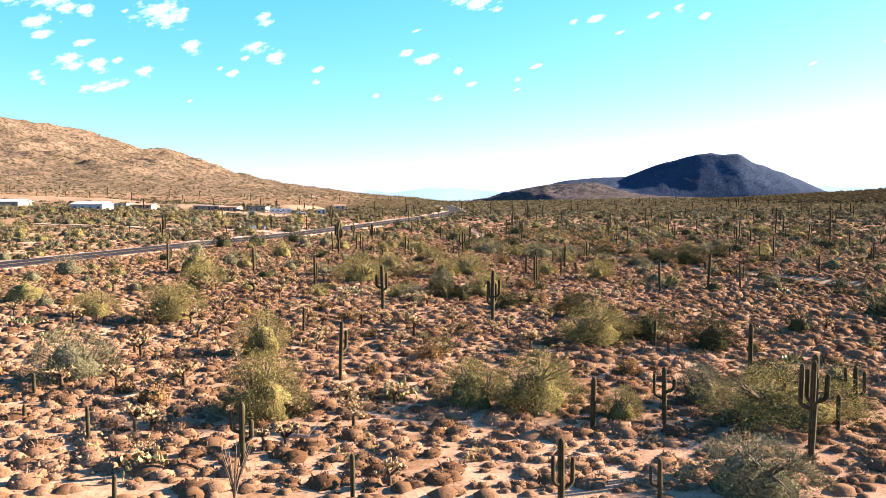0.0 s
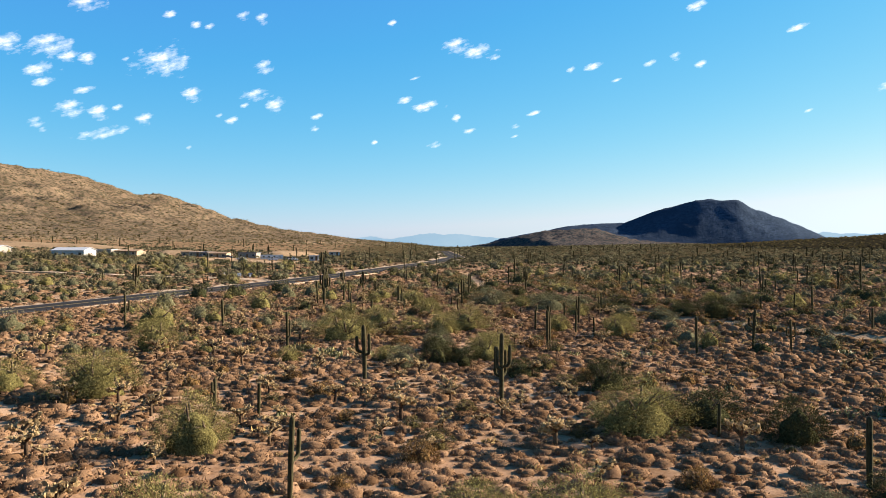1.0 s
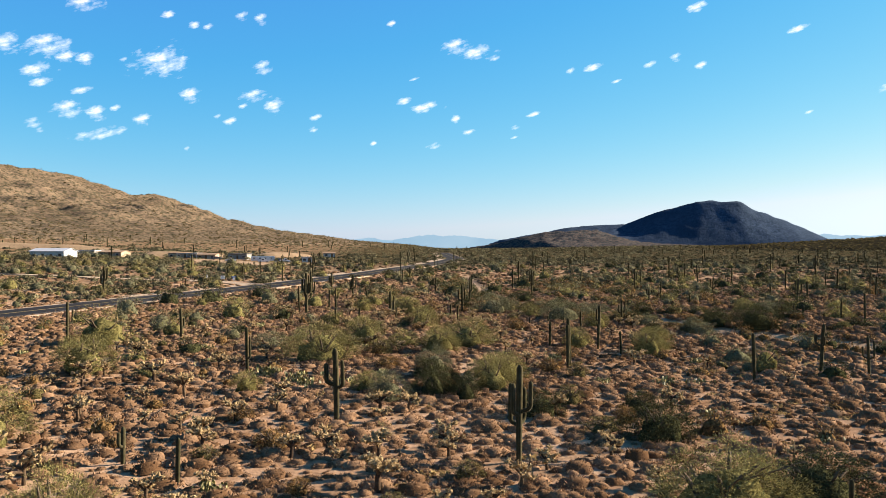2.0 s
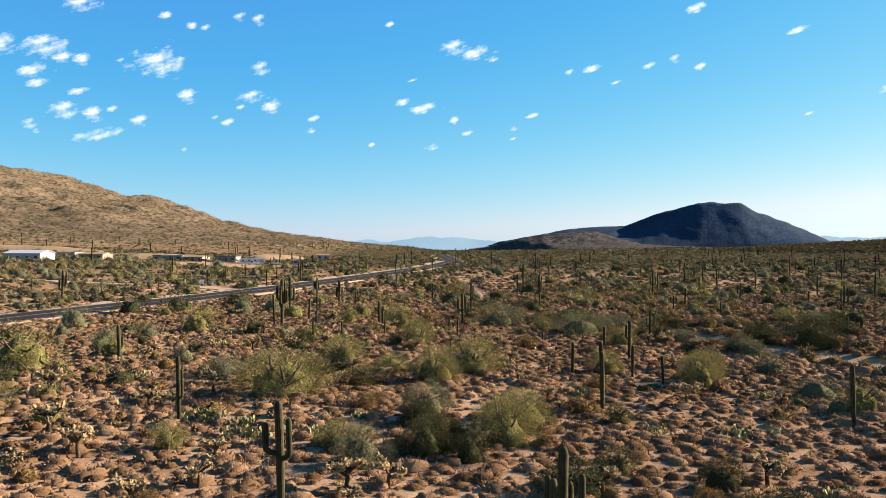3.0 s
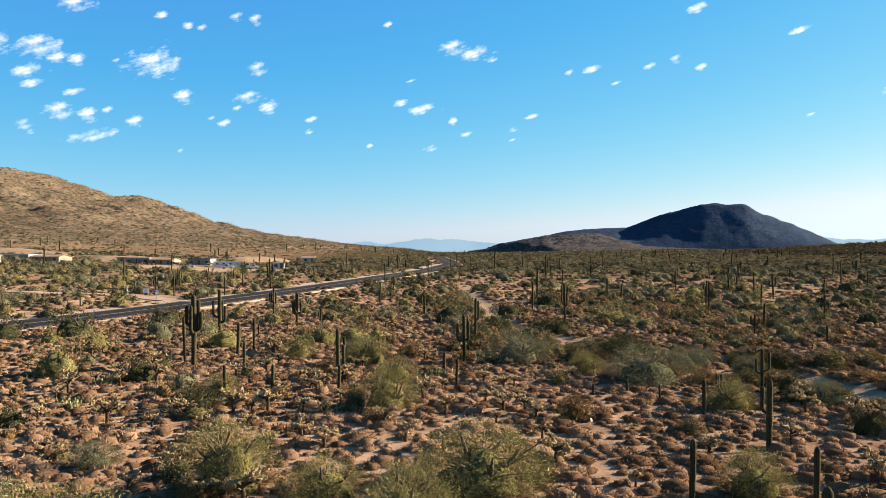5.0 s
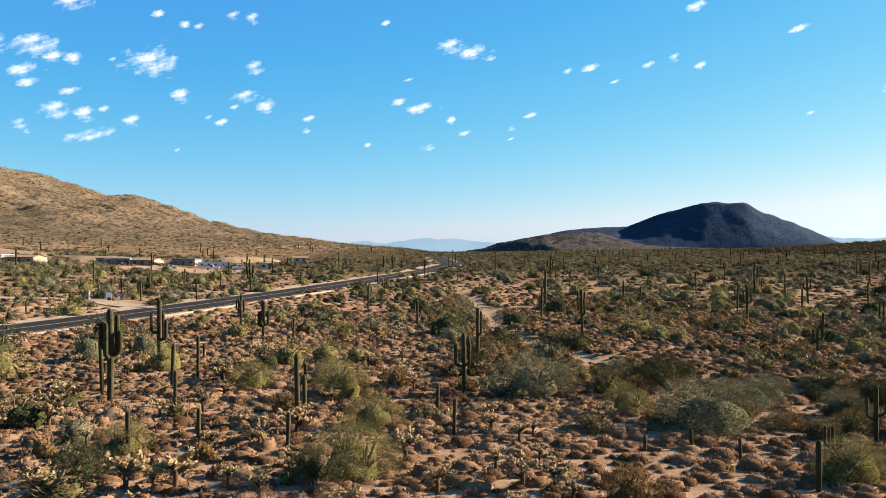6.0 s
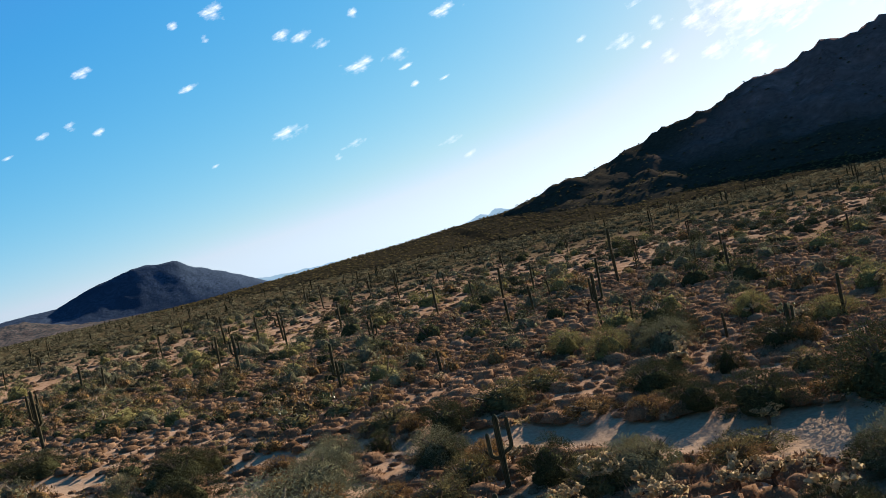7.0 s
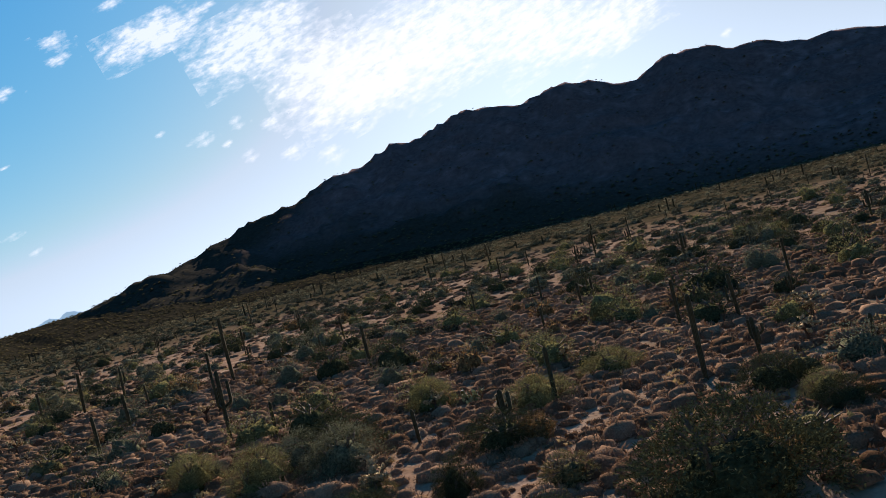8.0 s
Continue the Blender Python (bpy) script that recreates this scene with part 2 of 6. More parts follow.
PEAR = plant("prickly_pear_pads", (0.072, 0.072, 0.021), (0.358, 0.305, 0.117), 0.15, 0.6, gloss=0.3)


# ---- mesh helpers ----
def mesh_of(name, verts, faces, material, tone=None, smooth_faces=False, extra=None):
    """A mesh from arrays of vertices and of equal-sided faces, with an optional tone for each vertex."""
    verts, faces = np.asarray(verts, np.float32), np.asarray(faces, np.int32)
    me = bpy.data.meshes.new(name)
    sides = faces.shape[1]
    me.vertices.add(len(verts))
    me.vertices.foreach_set("co", verts.ravel())
    me.loops.add(faces.size)
    me.loops.foreach_set("vertex_index", faces.ravel())
    me.polygons.add(len(faces))
    me.polygons.foreach_set("loop_start", np.arange(0, faces.size, sides, dtype=np.int32))
    me.polygons.foreach_set("use_smooth", np.full(len(faces), smooth_faces))
    me.update(calc_edges=True)
    for key, values in ({"tone": tone} | (extra or {})).items():
        if values is not None:
            me.attributes.new(key, "FLOAT", "POINT").data.foreach_set("value", np.asarray(values, np.float32))
    me.materials.append(material)
    return me


def part(name, me, parent, label=""):
    """Links a mesh as one part under a thing or a part."""
    ob = new(name, me)
    ob.parent = parent
    return tagged(ob, label)


def part_bm(name, bm, material, parent, label="", smooth_faces=False):
    """Links a bmesh as one part under a thing or a part."""
    me = bpy.data.meshes.new(name)
    for f in bm.faces:
        f.smooth = smooth_faces
    bm.to_mesh(me)
    bm.free()
    me.materials.append(material)
    return part(name, me, parent, label)


# ---- the lie of the land ----
def smooth(a, b, v):
    """Smooth step of v from a to b."""
    s = np.clip((v - a) / (b - a), 0, 1)
    return s * s * (3 - 2 * s)


def near_line(x, y, line):
    """Distance to a polyline of (x, y, ...) points, and its further values there."""
    x, y = np.asarray(x, float), np.asarray(y, float)
    best = np.full(x.shape, 1e9)
    values = [np.zeros(x.shape) for _ in line[0][2:]]
    for a, b in zip(line, line[1:]):
        dx, dy = b[0] - a[0], b[1] - a[1]
        s = np.clip(((x - a[0]) * dx + (y - a[1]) * dy) / (dx * dx + dy * dy), 0, 1)
        d = np.hypot(x - a[0] - s * dx, y - a[1] - s * dy)
        for k, v in enumerate(values):
            values[k] = np.where(d < best, a[2 + k] + s * (b[2 + k] - a[2 + k]), v)
        best = np.minimum(best, d)
    return [best] + values


ROAD = [(-175, -225), (-118.8, -22.5), (-87.5, 93.8), (-72.5, 147.5), (-64.4, 175), (-56.9, 200), (-49.4, 220), (-39.4, 256.2), (-28.8, 300), (-20, 340), (-12.5, 380), (-2.5, 431.2), (7.5, 525), (0, 775)]
WASH = [(77.5, 72.5, 3.2), (56, 110, 3.2), (44.5, 130.5, 3.6), (36, 146.5, 3.2), (33.2, 154.5, 2.2), (32, 161, 1.6), (29, 167.5, 1.1), (23.2, 176.8, 1.3), (17, 188.3, 1.4), (11.6, 202.5, 1.3), (9.9, 218.8, 1.3), (9.6, 247.5, 1.3), (7.5, 300, 1.0)]
YARD = [(-94, 410), (-72, 402)]


def roll(x, y):
    """Low rolls and hummocks of the desert floor."""
    return (0.16 * np.sin(x * 0.11 + 1.3 * np.sin(y * 0.05)) * np.sin(y * 0.09 + 0.7)
            + 0.07 * np.sin(x * 0.47 + 2 * np.sin(y * 0.21)) * np.sin(y * 0.39 + x * 0.1))


def height(x, y):
    """The ground's height: a plain that rises gently ahead, with a wash and a road bed in it."""
    x, y = np.asarray(x, float), np.asarray(y, float)
    z = 0.014 * (1100 * np.tanh(y / 1100)) + 0.007 * np.maximum(0, np.hypot(x - 75, (y - 138) * 0.8) - 200) * smooth(50, 375, x) * smooth(3200, 620, np.hypot(x, y))
    west = np.clip(-x - 75, 0, 550) * smooth(225, 350, y)
    z = z + 0.04 * west + 0.008 * np.clip(y - 300, 0, 620) * smooth(0, -62, x)
    dr = near_line(x, y, ROAD)[0]
    dw, half = near_line(x, y, WASH)
    keep = smooth(4.5, 9, dr)
    z = z + roll(x, y) * keep * smooth(0, 3, dw - half * 0.6)
    return z - 0.55 * smooth(half + 1.2, half * 0.5, dw)


def ridge(x, y, crest, front, sharp):
    """Height of a ridge over a crest line of (x, y, z): it falls away over front metres, steeper near the top."""
    d, top = near_line(x, y, crest)
    s = np.clip(1 - d / front, 0, 1)
    return top * s ** sharp


def fractal(x, y, size, seed, octaves=5):
    """Ridged and rolling relief of a hillside, about one in height."""
    rng = np.random.RandomState(seed)
    total, gain = 0, 1.0
    for _ in range(octaves):
        for _ in range(3):
            a, ph = rng.uniform(0, math.pi), rng.uniform(0, 6.28, 2)
            c, s = math.cos(a), math.sin(a)
            w = 6.28 / size
            total = total + gain / 3 * np.sin(w * (x * c + y * s) + ph[0] + 1.7 * np.sin(w * 0.7 * (y * c - x * s) + ph[1]))
        size, gain = size * 0.5, gain * 0.52
    return total


def hill_top(x, y, crest, front, sharp, relief, size, seed):
    """The ground's height with a hill on it: gullies and knolls grow away from the crest."""
    r = ridge(x, y, crest, front, sharp)
    d, top = near_line(x, y, crest)
    k = np.clip(r / 40, 0, 1) * (0.25 + 0.75 * np.clip(d / 120, 0, 1))
    gully = np.abs(fractal(x, y, size, seed)) * 1.6 - 0.8
    return height(x, y) + r + relief * k * gully + 0.26 * relief * np.clip(r / 12, 0, 1) * fractal(x, y, 44, seed + 3, 4)


def ground_at(x, y):
    return float(height(x, y))


def polar(az, el, far):
    """A place by azimuth, elevation over the eye and distance."""
    return (far * math.sin(radians(az)) + 6, far * math.cos(radians(az)) + 75, 12.5 + far * math.tan(radians(el)))


def crest_of(rows, lower=0.0):
    return [(x, y, z - ground_at(x, y) - lower) for x, y, z in (polar(*r) for r in rows)]



LEFT_FORM = (640, 3.1, 6, 150, 3)
LEFT_CREST = crest_of([(-50.0, 6.00, 1000), (-38.0, 5.60, 1050), (-28.7, 5.27, 1101), (-27.4, 5.11, 1124), (-25.4, 4.85, 1159), (-23.7, 4.52, 1218), (-22.0, 3.98, 1277), (-20.7, 3.48, 1338), (-19.0, 3.59, 1424), (-17.7, 3.23, 1455), (-16.6, 1.07, 1480), (-14.8, 1.00, 1528), (-12.9, 1.54, 1586), (-11.0, 0.66, 1645), (-8.7, -0.39, 1718), (-6.4, -0.34, 1791)])
MID_FORM = (150, 1.0, 2.5, 150, 8)
MID_CREST = crest_of([(2.6, -1.12, 1915), (3.7, 0.62, 1929), (6.3, 1.08, 1961), (8.1, 1.43, 1984), (9.8, 1.63, 2004), (12.1, 1.71, 2020), (13.9, 2.45, 2032), (15.0, 2.67, 2039), (16.6, 3.17, 2049), (19.2, 3.14, 2067), (20.2, 2.52, 2073), (21.0, 2.23, 2078), (22.6, 1.56, 2089), (24.5, 0.62, 2101)])
RIGHT_FORM = (260, 1.15, 8, 230, 12)
APRON_FORM = (300, 1.3, 1.2, 160, 19)
RIGHT_CREST = crest_of([(48.4, 3.9, 978), (49.4, 4.35, 983), (52.8, 5.09, 997), (55.2, 5.99, 999), (57.5, 6.37, 1002), (59.6, 7.13, 1003), (60.5, 6.88, 1004), (63.9, 8.01, 1007), (67.2, 7.88, 1010), (68.7, 7.68, 1011), (71.0, 8.20, 1012), (73.5, 7.84, 1014), (74.6, 7.25, 1015), (75.8, 7.14, 1016), (77.9, 8.15, 1017), (80.1, 7.98, 1019), (81.4, 7.27, 1020), (83.1, 7.20, 1021), (85.5, 6.67, 1022), (87.1, 6.72, 1023), (89.9, 5.81, 1025), (100.0, 5.00, 1050), (115.0, 3.00, 1100)])
APRON_CREST = crest_of([(33.0, 1.1, 960), (35.5, 1.36, 979), (38.5, 1.55, 969), (41.4, 1.89, 960), (44.0, 2.08, 956), (45.9, 2.42, 960), (47.6, 3.04, 965), (48.8, 3.55, 965), (50.0, 2.6, 940), (53.0, 1.2, 910)])


# ---- the ground ----
def grid(xs, ys, zfun):
    gx, gy = np.meshgrid(xs, ys)
    verts = np.stack([gx.ravel(), gy.ravel(), zfun(gx, gy).ravel()], 1)
    nx, ny = len(xs), len(ys)
    i = (np.arange(ny - 1)[:, None] * nx + np.arange(nx - 1)[None]).ravel()
    return verts, np.stack([i, i + 1, i + nx + 1, i + nx], 1)


u = np.linspace(-1, 1, 311)
gxs, gys = 25 + 66 * np.sinh(4.9 * u), 150 + 66 * np.sinh(4.95 * u)
gv, gf = grid(gxs, gys, height)
wash_d, wash_half = near_line(gv[:, 0], gv[:, 1], WASH)
away = np.hypot(gv[:, 0] - 25, gv[:, 1] - 150)
yard_d = near_line(gv[:, 0], gv[:, 1], YARD)[0]
# scrub's last term darkens the east ground in place of backlit shade
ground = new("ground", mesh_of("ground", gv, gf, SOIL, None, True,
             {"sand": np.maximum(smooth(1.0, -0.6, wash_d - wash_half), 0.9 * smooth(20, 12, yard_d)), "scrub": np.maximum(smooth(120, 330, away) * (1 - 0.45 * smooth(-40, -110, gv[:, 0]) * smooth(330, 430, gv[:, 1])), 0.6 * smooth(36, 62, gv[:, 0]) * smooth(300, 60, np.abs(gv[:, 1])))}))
tagged(ground, "pinkish tan desert soil with gravel and a pale sandy wash", "desert ground", kind="structure")


def hill(name, crest, front, sharp, relief, size, seed, step, material, label, cover=False):
    """A hill or mountain over its crest line, standing in the plain."""
    cx, cy = [p[0] for p in crest], [p[1] for p in crest]
    xs = np.arange(min(cx) - front, max(cx) + front, step)
    ys = np.arange(min(cy) - front, max(cy) + front, step)
    v, f = grid(xs, ys, lambda x, y: hill_top(x, y, crest, front, sharp, relief, size, seed) - 3.0 * (ridge(x, y, crest, front, sharp) < 2))
    keep = ridge(v[:, 0], v[:, 1], crest, front * 1.05, sharp) > 0.2
    f = f[keep[f].any(1)]
    used = np.unique(f)
    back = np.full(len(v), -1)
    back[used] = np.arange(len(used))
    hx, hy = v[used, 0], v[used, 1]
    # darkens the lower slopes and the sunlit northern tail as if shaded
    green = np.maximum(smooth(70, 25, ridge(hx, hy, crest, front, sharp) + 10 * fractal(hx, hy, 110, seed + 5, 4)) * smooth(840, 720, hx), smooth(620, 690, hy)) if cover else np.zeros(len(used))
    me = mesh_of(name, v[used], back[f], material, None, True, {"scrub": green})
    return tagged(new(name, me), label, "hill", kind="structure")


hill("hill_west", LEFT_CREST, *LEFT_FORM, 6, HILL_TAN, "tan rocky hill dotted with desert scrub")
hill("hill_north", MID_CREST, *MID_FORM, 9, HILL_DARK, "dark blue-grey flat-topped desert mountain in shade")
FOOT_CREST = crest_of([(3.0, -0.3, 1650), (4.8, 0.7, 1680), (6.9, 1.14, 1700), (8.8, 1.33, 1720), (10.6, 1.22, 1740), (12.2, 0.5, 1760)])
FOOT_FORM = (220, 1.2, 8, 150, 15)
hill("hill_foothill", FOOT_CREST, *FOOT_FORM, 8, HILL_FOOT, "low tan sunlit foothill below the dark mountain")
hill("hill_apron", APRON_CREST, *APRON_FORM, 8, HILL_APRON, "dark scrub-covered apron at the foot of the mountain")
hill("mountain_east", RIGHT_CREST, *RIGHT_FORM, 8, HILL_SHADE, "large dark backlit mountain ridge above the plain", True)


def far_range(rows, far, seed, label):
    """A far mountain range, seen as pale blue air."""
    az = np.linspace(rows[0][0], rows[-1][0], 160)
    el = np.interp(az, [r[0] for r in rows], [r[1] for r in rows])
    el = el + 0.06 * fractal(az * 100, az * 0, 160, seed, 5) * np.minimum(el, 1)
    v, n = [], len(az)
    for push, drop in ((0, 1.0), (60, 0.45), (140, 0.0)):
        for a, e in zip(az, el):
            x, y, z = polar(a, max(e, 0.05), far - push)
            v.append((x, y, 12.5 + (z - 12.5) * drop - (40 if drop == 0 else 0)))
    f = [(k * n + i, k * n + i + 1, (k + 1) * n + i + 1, (k + 1) * n + i) for k in range(2) for i in range(n - 1)]
    ob = new("backdrop", mesh_of("far_range", v, f, FAR_AIR, None, True))
    return tagged(ob, label, "mountain range", kind="structure")


far_range([(-9, 0.1), (-6.2, 0.55), (-5, 0.78), (-3.5, 0.6), (-1, 0.98), (1.5, 0.85), (3.4, 0.7), (6, 0.4)], 4300, 2, "pale blue far mountain range in haze")
far_range([(20, 0.3), (24, 0.95), (26, 0.85), (30, 0.9), (33, 0.7)], 4300, 4, "pale blue far mountain range in haze")
far_range([(36.5, 0.8), (38.2, 1.5), (39.2, 1.85), (39.7, 1.7), (40.2, 2.05), (41, 1.8), (43, 1.2)], 4300, 6, "jagged pale blue far peaks in haze")


# ---- the road ----
def ribbon(name, line, offset_a, offset_b, lift, material, label, category, step=2.0, kind="structure", dash=None):
    """A strip along a line between two sideways offsets."""
    pts = []
    for a, b in zip(line, line[1:]):
        n = max(1, int(math.hypot(b[0] - a[0], b[1] - a[1]) / step))
        pts += [(a[0] + (b[0] - a[0]) * i / n, a[1] + (b[1] - a[1]) * i / n) for i in range(n)]
    pts.append(line[-1][:2])
    p = np.array(pts)
    for _ in range(14):
        p[1:-1] = (p[:-2] + 2 * p[1:-1] + p[2:]) / 4
    way = np.gradient(p, axis=0)
    way /= np.linalg.norm(way, axis=1, keepdims=True)
    side = np.stack([way[:, 1], -way[:, 0]], 1)
    zc = height(p[:, 0], p[:, 1])
    rows, n = [], len(p)
    for o, dz in ((offset_a, -0.3), (offset_a, 0), (offset_b, 0), (offset_b, -0.3)):
        q = p + side * o
        rows.append(np.column_stack([q, zc + lift + dz]))
    v = np.concatenate(rows)
    f = [(k * n + i, (k + 1) * n + i, (k + 1) * n + i + 1, k * n + i + 1) for k in range(3) for i in range(n - 1) if not dash or i % 6 < 2]
    ob = new(name, mesh_of(name, v, f, material, None, False))
    return tagged(ob, label, category, kind=kind)


SIDE_ROAD = [(-42, 250), (-49, 253), (-56, 263), (-66, 270), (-82, 275), (-138, 290)]
ribbon("road_shoulder", ROAD, -9.0, 7.4, 0.14, SHOULDER, "pale gravel shoulder along the asphalt road", "road shoulder")
ribbon("road", ROAD, -4.0, 6.2, 0.2, ASPHALT, "dark grey two-lane asphalt road through the desert", "road")
ribbon("road_marking", ROAD, 0.85, 0.97, 0.212, ROAD_PAINT, "faded yellow centre line on the road", "road marking")
ribbon("road_marking", ROAD, 1.1, 1.22, 0.212, ROAD_PAINT, "faded yellow centre line on the road", "road marking")
ribbon("road_marking", ROAD, -3.7, -3.58, 0.212, WHITE_LINE, "white edge line on the road", "road marking")
ribbon("road_marking", ROAD, 5.78, 5.9, 0.212, WHITE_LINE, "white edge line on the road", "road marking")
ribbon("side_road", SIDE_ROAD, -2.6, 2.6, 0.17, SHOULDER, "pale gravel side road joining the asphalt", "side road")


# ---- plants: builders ----
rng = np.random.RandomState(11)


def leaf_cloud(centres, size, r, flat=1.0):
    """Small three-cornered tufts round centres, turned at random; size may be an array."""
    n = len(centres)
    off = r.normal(0, 1, (n, 3, 3))
    off -= off.mean(1, keepdims=True)
    off[..., 2] *= flat
    off *= np.asarray(size).reshape(-1, 1, 1) if np.ndim(size) else size
    v = centres[:, None, :] + off
    return v.reshape(-1, 3), np.arange(3 * n).reshape(n, 3)


def blades(foot, tip, half, r):
    """Thin twigs: a three-cornered blade from each foot to each tip."""
    way = tip - foot
    side = np.cross(way, r.normal(0, 1, way.shape))
    side *= np.asarray(half).reshape(-1, 1) / np.maximum(np.linalg.norm(side, axis=1, keepdims=True), 1e-6)
    v = np.stack([foot - side, foot + side, tip], 1).reshape(-1, 3)
    return v, np.arange(len(v)).reshape(-1, 3)


def tufts(x, y, radius, count, r, squash=0.75, leaf=0.3, lift=0.0):
    """Vertices, faces and plant numbers of many low round plants, each of count tufts."""
    n = len(x)
    d = r.normal(0, 1, (n, count, 3))
    d[..., 2] = np.abs(d[..., 2]) * 0.9 + 0.05
    d /= np.linalg.norm(d, axis=2, keepdims=True)
    d *= r.uniform(0.55, 1.0, (n, count, 1)) * radius[:, None, None]
    d[..., 2] *= squash
    base = np.stack([x, y, height(x, y) + lift], 1)
    c = (base[:, None, :] + d).reshape(-1, 3)
    v, f = leaf_cloud(c, np.repeat(radius * leaf, count), r)
    return v, f, np.repeat(np.arange(n), count * 3)


def clumps(x, y, radius, count, long, half, sides, lats, r, squash, lift=0.0, core=0.82):
    """Many low round plants: a lumpy dome of dense twigs with count loose twigs standing off it."""
    n, rings = len(x), len(lats)
    base = np.stack([x, y, height(x, y) + lift], 1)[:, None]
    oval = r.uniform(0.86, 1.16, (n, 1, 1))
    size = radius[:, None, None]
    form = np.concatenate([oval, 1 / oval, squash * r.uniform(0.82, 1.2, (n, 1, 1))], 2)
    turn = r.uniform(0, 6.28, (n, 1))
    heart = [np.stack([np.cos(turn + (k + 0.5 * q) * 6.2832 / sides) * math.cos(lat), np.sin(turn + (k + 0.5 * q) * 6.2832 / sides) * math.cos(lat), np.full((n, 1), math.sin(lat))], 2)
             for q, lat in enumerate(lats) for k in range(sides)] + [np.tile(np.array([0, 0, 1.0]), (n, 1, 1))]
    heart = np.concatenate(heart, 1)
    m = heart.shape[1]
    hv = (base + heart * core * size * form * np.concatenate([r.uniform(0.78, 1.2, (n, m - 1, 1)), r.uniform(0.84, 1.05, (n, 1, 1))], 1)).reshape(-1, 3)
    one = [(q * sides + k, q * sides + (k + 1) % sides, (q + 1) * sides + k) for q in range(rings - 1) for k in range(sides)]
    one += [(q * sides + (k + 1) % sides, (q + 1) * sides + (k + 1) % sides, (q + 1) * sides + k) for q in range(rings - 1) for k in range(sides)]
    one += [((rings - 1) * sides + k, (rings - 1) * sides + (k + 1) % sides, m - 1) for k in range(sides)]
    hf = (np.array(one)[None] + (np.arange(n) * m)[:, None, None]).reshape(-1, 3)
    d = r.normal(0, 1, (n, count, 3))
    d[..., 2] = np.abs(d[..., 2]) * 0.95 + 0.03
    d /= np.linalg.norm(d, axis=2, keepdims=True)
    c = d * size * r.uniform(0.92 * core, 1.05 * core, (n, count, 1)) * form
    way = d + (0, 0, 0.3) + r.normal(0, 0.5, d.shape)
    way *= long * size * r.uniform(0.5, 1.3, (n, count, 1)) / np.linalg.norm(way, axis=2, keepdims=True)
    v, f = blades((base + c).reshape(-1, 3), (base + c + way).reshape(-1, 3), np.repeat(radius * half, count), r)
    return np.concatenate([hv, v]), np.concatenate([hf, f + len(hv)]), np.concatenate([np.repeat(np.arange(n), m), np.repeat(np.arange(n), count * 3)]), len(hv)


def tube(path, radii, sides, ribs=0.0):
    """Vertices and quads of a tube along a path, ribbed where ribs is over zero, with a closed tip."""
    path = [Vector(p) for p in path]
    v, f = [], []
    side = Vector((1, 0, 0.01)).normalized()
    for i, (p, rad) in enumerate(zip(path, radii)):
        way = (path[min(i + 1, len(path) - 1)] - path[max(i - 1, 0)]).normalized()
        side = (side - way * side.dot(way)).normalized()
        up = way.cross(side)
        for k in range(sides):
            a = 6.28318 * k / sides
            rr = rad * (1 - (ribs if k % 2 else 0))
            v.append(p + (side * math.cos(a) + up * math.sin(a)) * rr)
        if i:
            o = (i - 1) * sides
            f += [(o + k, o + (k + 1) % sides, o + sides + (k + 1) % sides, o + sides + k) for k in range(sides)]
    return [tuple(q) for q in v], f


def join(pieces):
    v, f = [], []
    for pv, pf in pieces:
        o = len(v)
        v += list(pv)
        f += [tuple(i + o for i in q) for q in pf]
    return v, f


def column(h, rad, sides, bend=0.0, seed=0):
    """A saguaro's stem: ribbed, a little narrow at the foot, with a domed tip."""
    levels = [0, 0.04, 0.25, 0.5, 0.75]
    path = [(bend * t * t, 0.3 * bend * math.sin(3 * t), h * t) for t in levels]
    radii = [rad * k for k in (0.8, 0.84, 0.97, 1.0, 0.98)]
    for a in (0, 25, 50, 68, 82):
        path.append((bend, 0, h - rad * 1.6 + 1.6 * rad * math.sin(radians(a))))
        radii.append(rad * 0.96 * math.cos(radians(a)))
    return tube(path, radii, sides, 0.17)


def arm_shape(rise, reach, h, rad, sides):
    """An arm that leaves the stem, turns up and ends in a dome."""
    path, radii = [(0, 0, rise)], [rad * 0.7]
    for a in (20, 45, 70, 90):
        path.append((reach * math.sin(radians(a)), 0, rise + 0.1 + reach * 0.55 * (1 - math.cos(radians(a)))))
        radii.append(rad * (0.85 + 0.15 * a / 90))
    z = path[-1][2]
    path += [(reach, 0, z + h * 0.5), (reach, 0, z + h * 0.88)]
    radii += [rad, rad * 0.97]
    for a in (35, 60, 80):
        path.append((reach, 0, z + h * 0.88 + h * 0.12 * math.sin(radians(a))))
        radii.append(rad * math.cos(radians(a)))
    return tube(path, radii, sides, 0.15)


def ribbed(name, shape, r):
    """A cactus stem's mesh: pale spines along the ribs, dark skin between them."""
    v, f = shape
    age = r.uniform(0.0, 0.25)
    return mesh_of(name, v, f, SAGUARO, [age + (0.75 if k % 2 == 0 else 0.05) for k in range(len(v))], True)


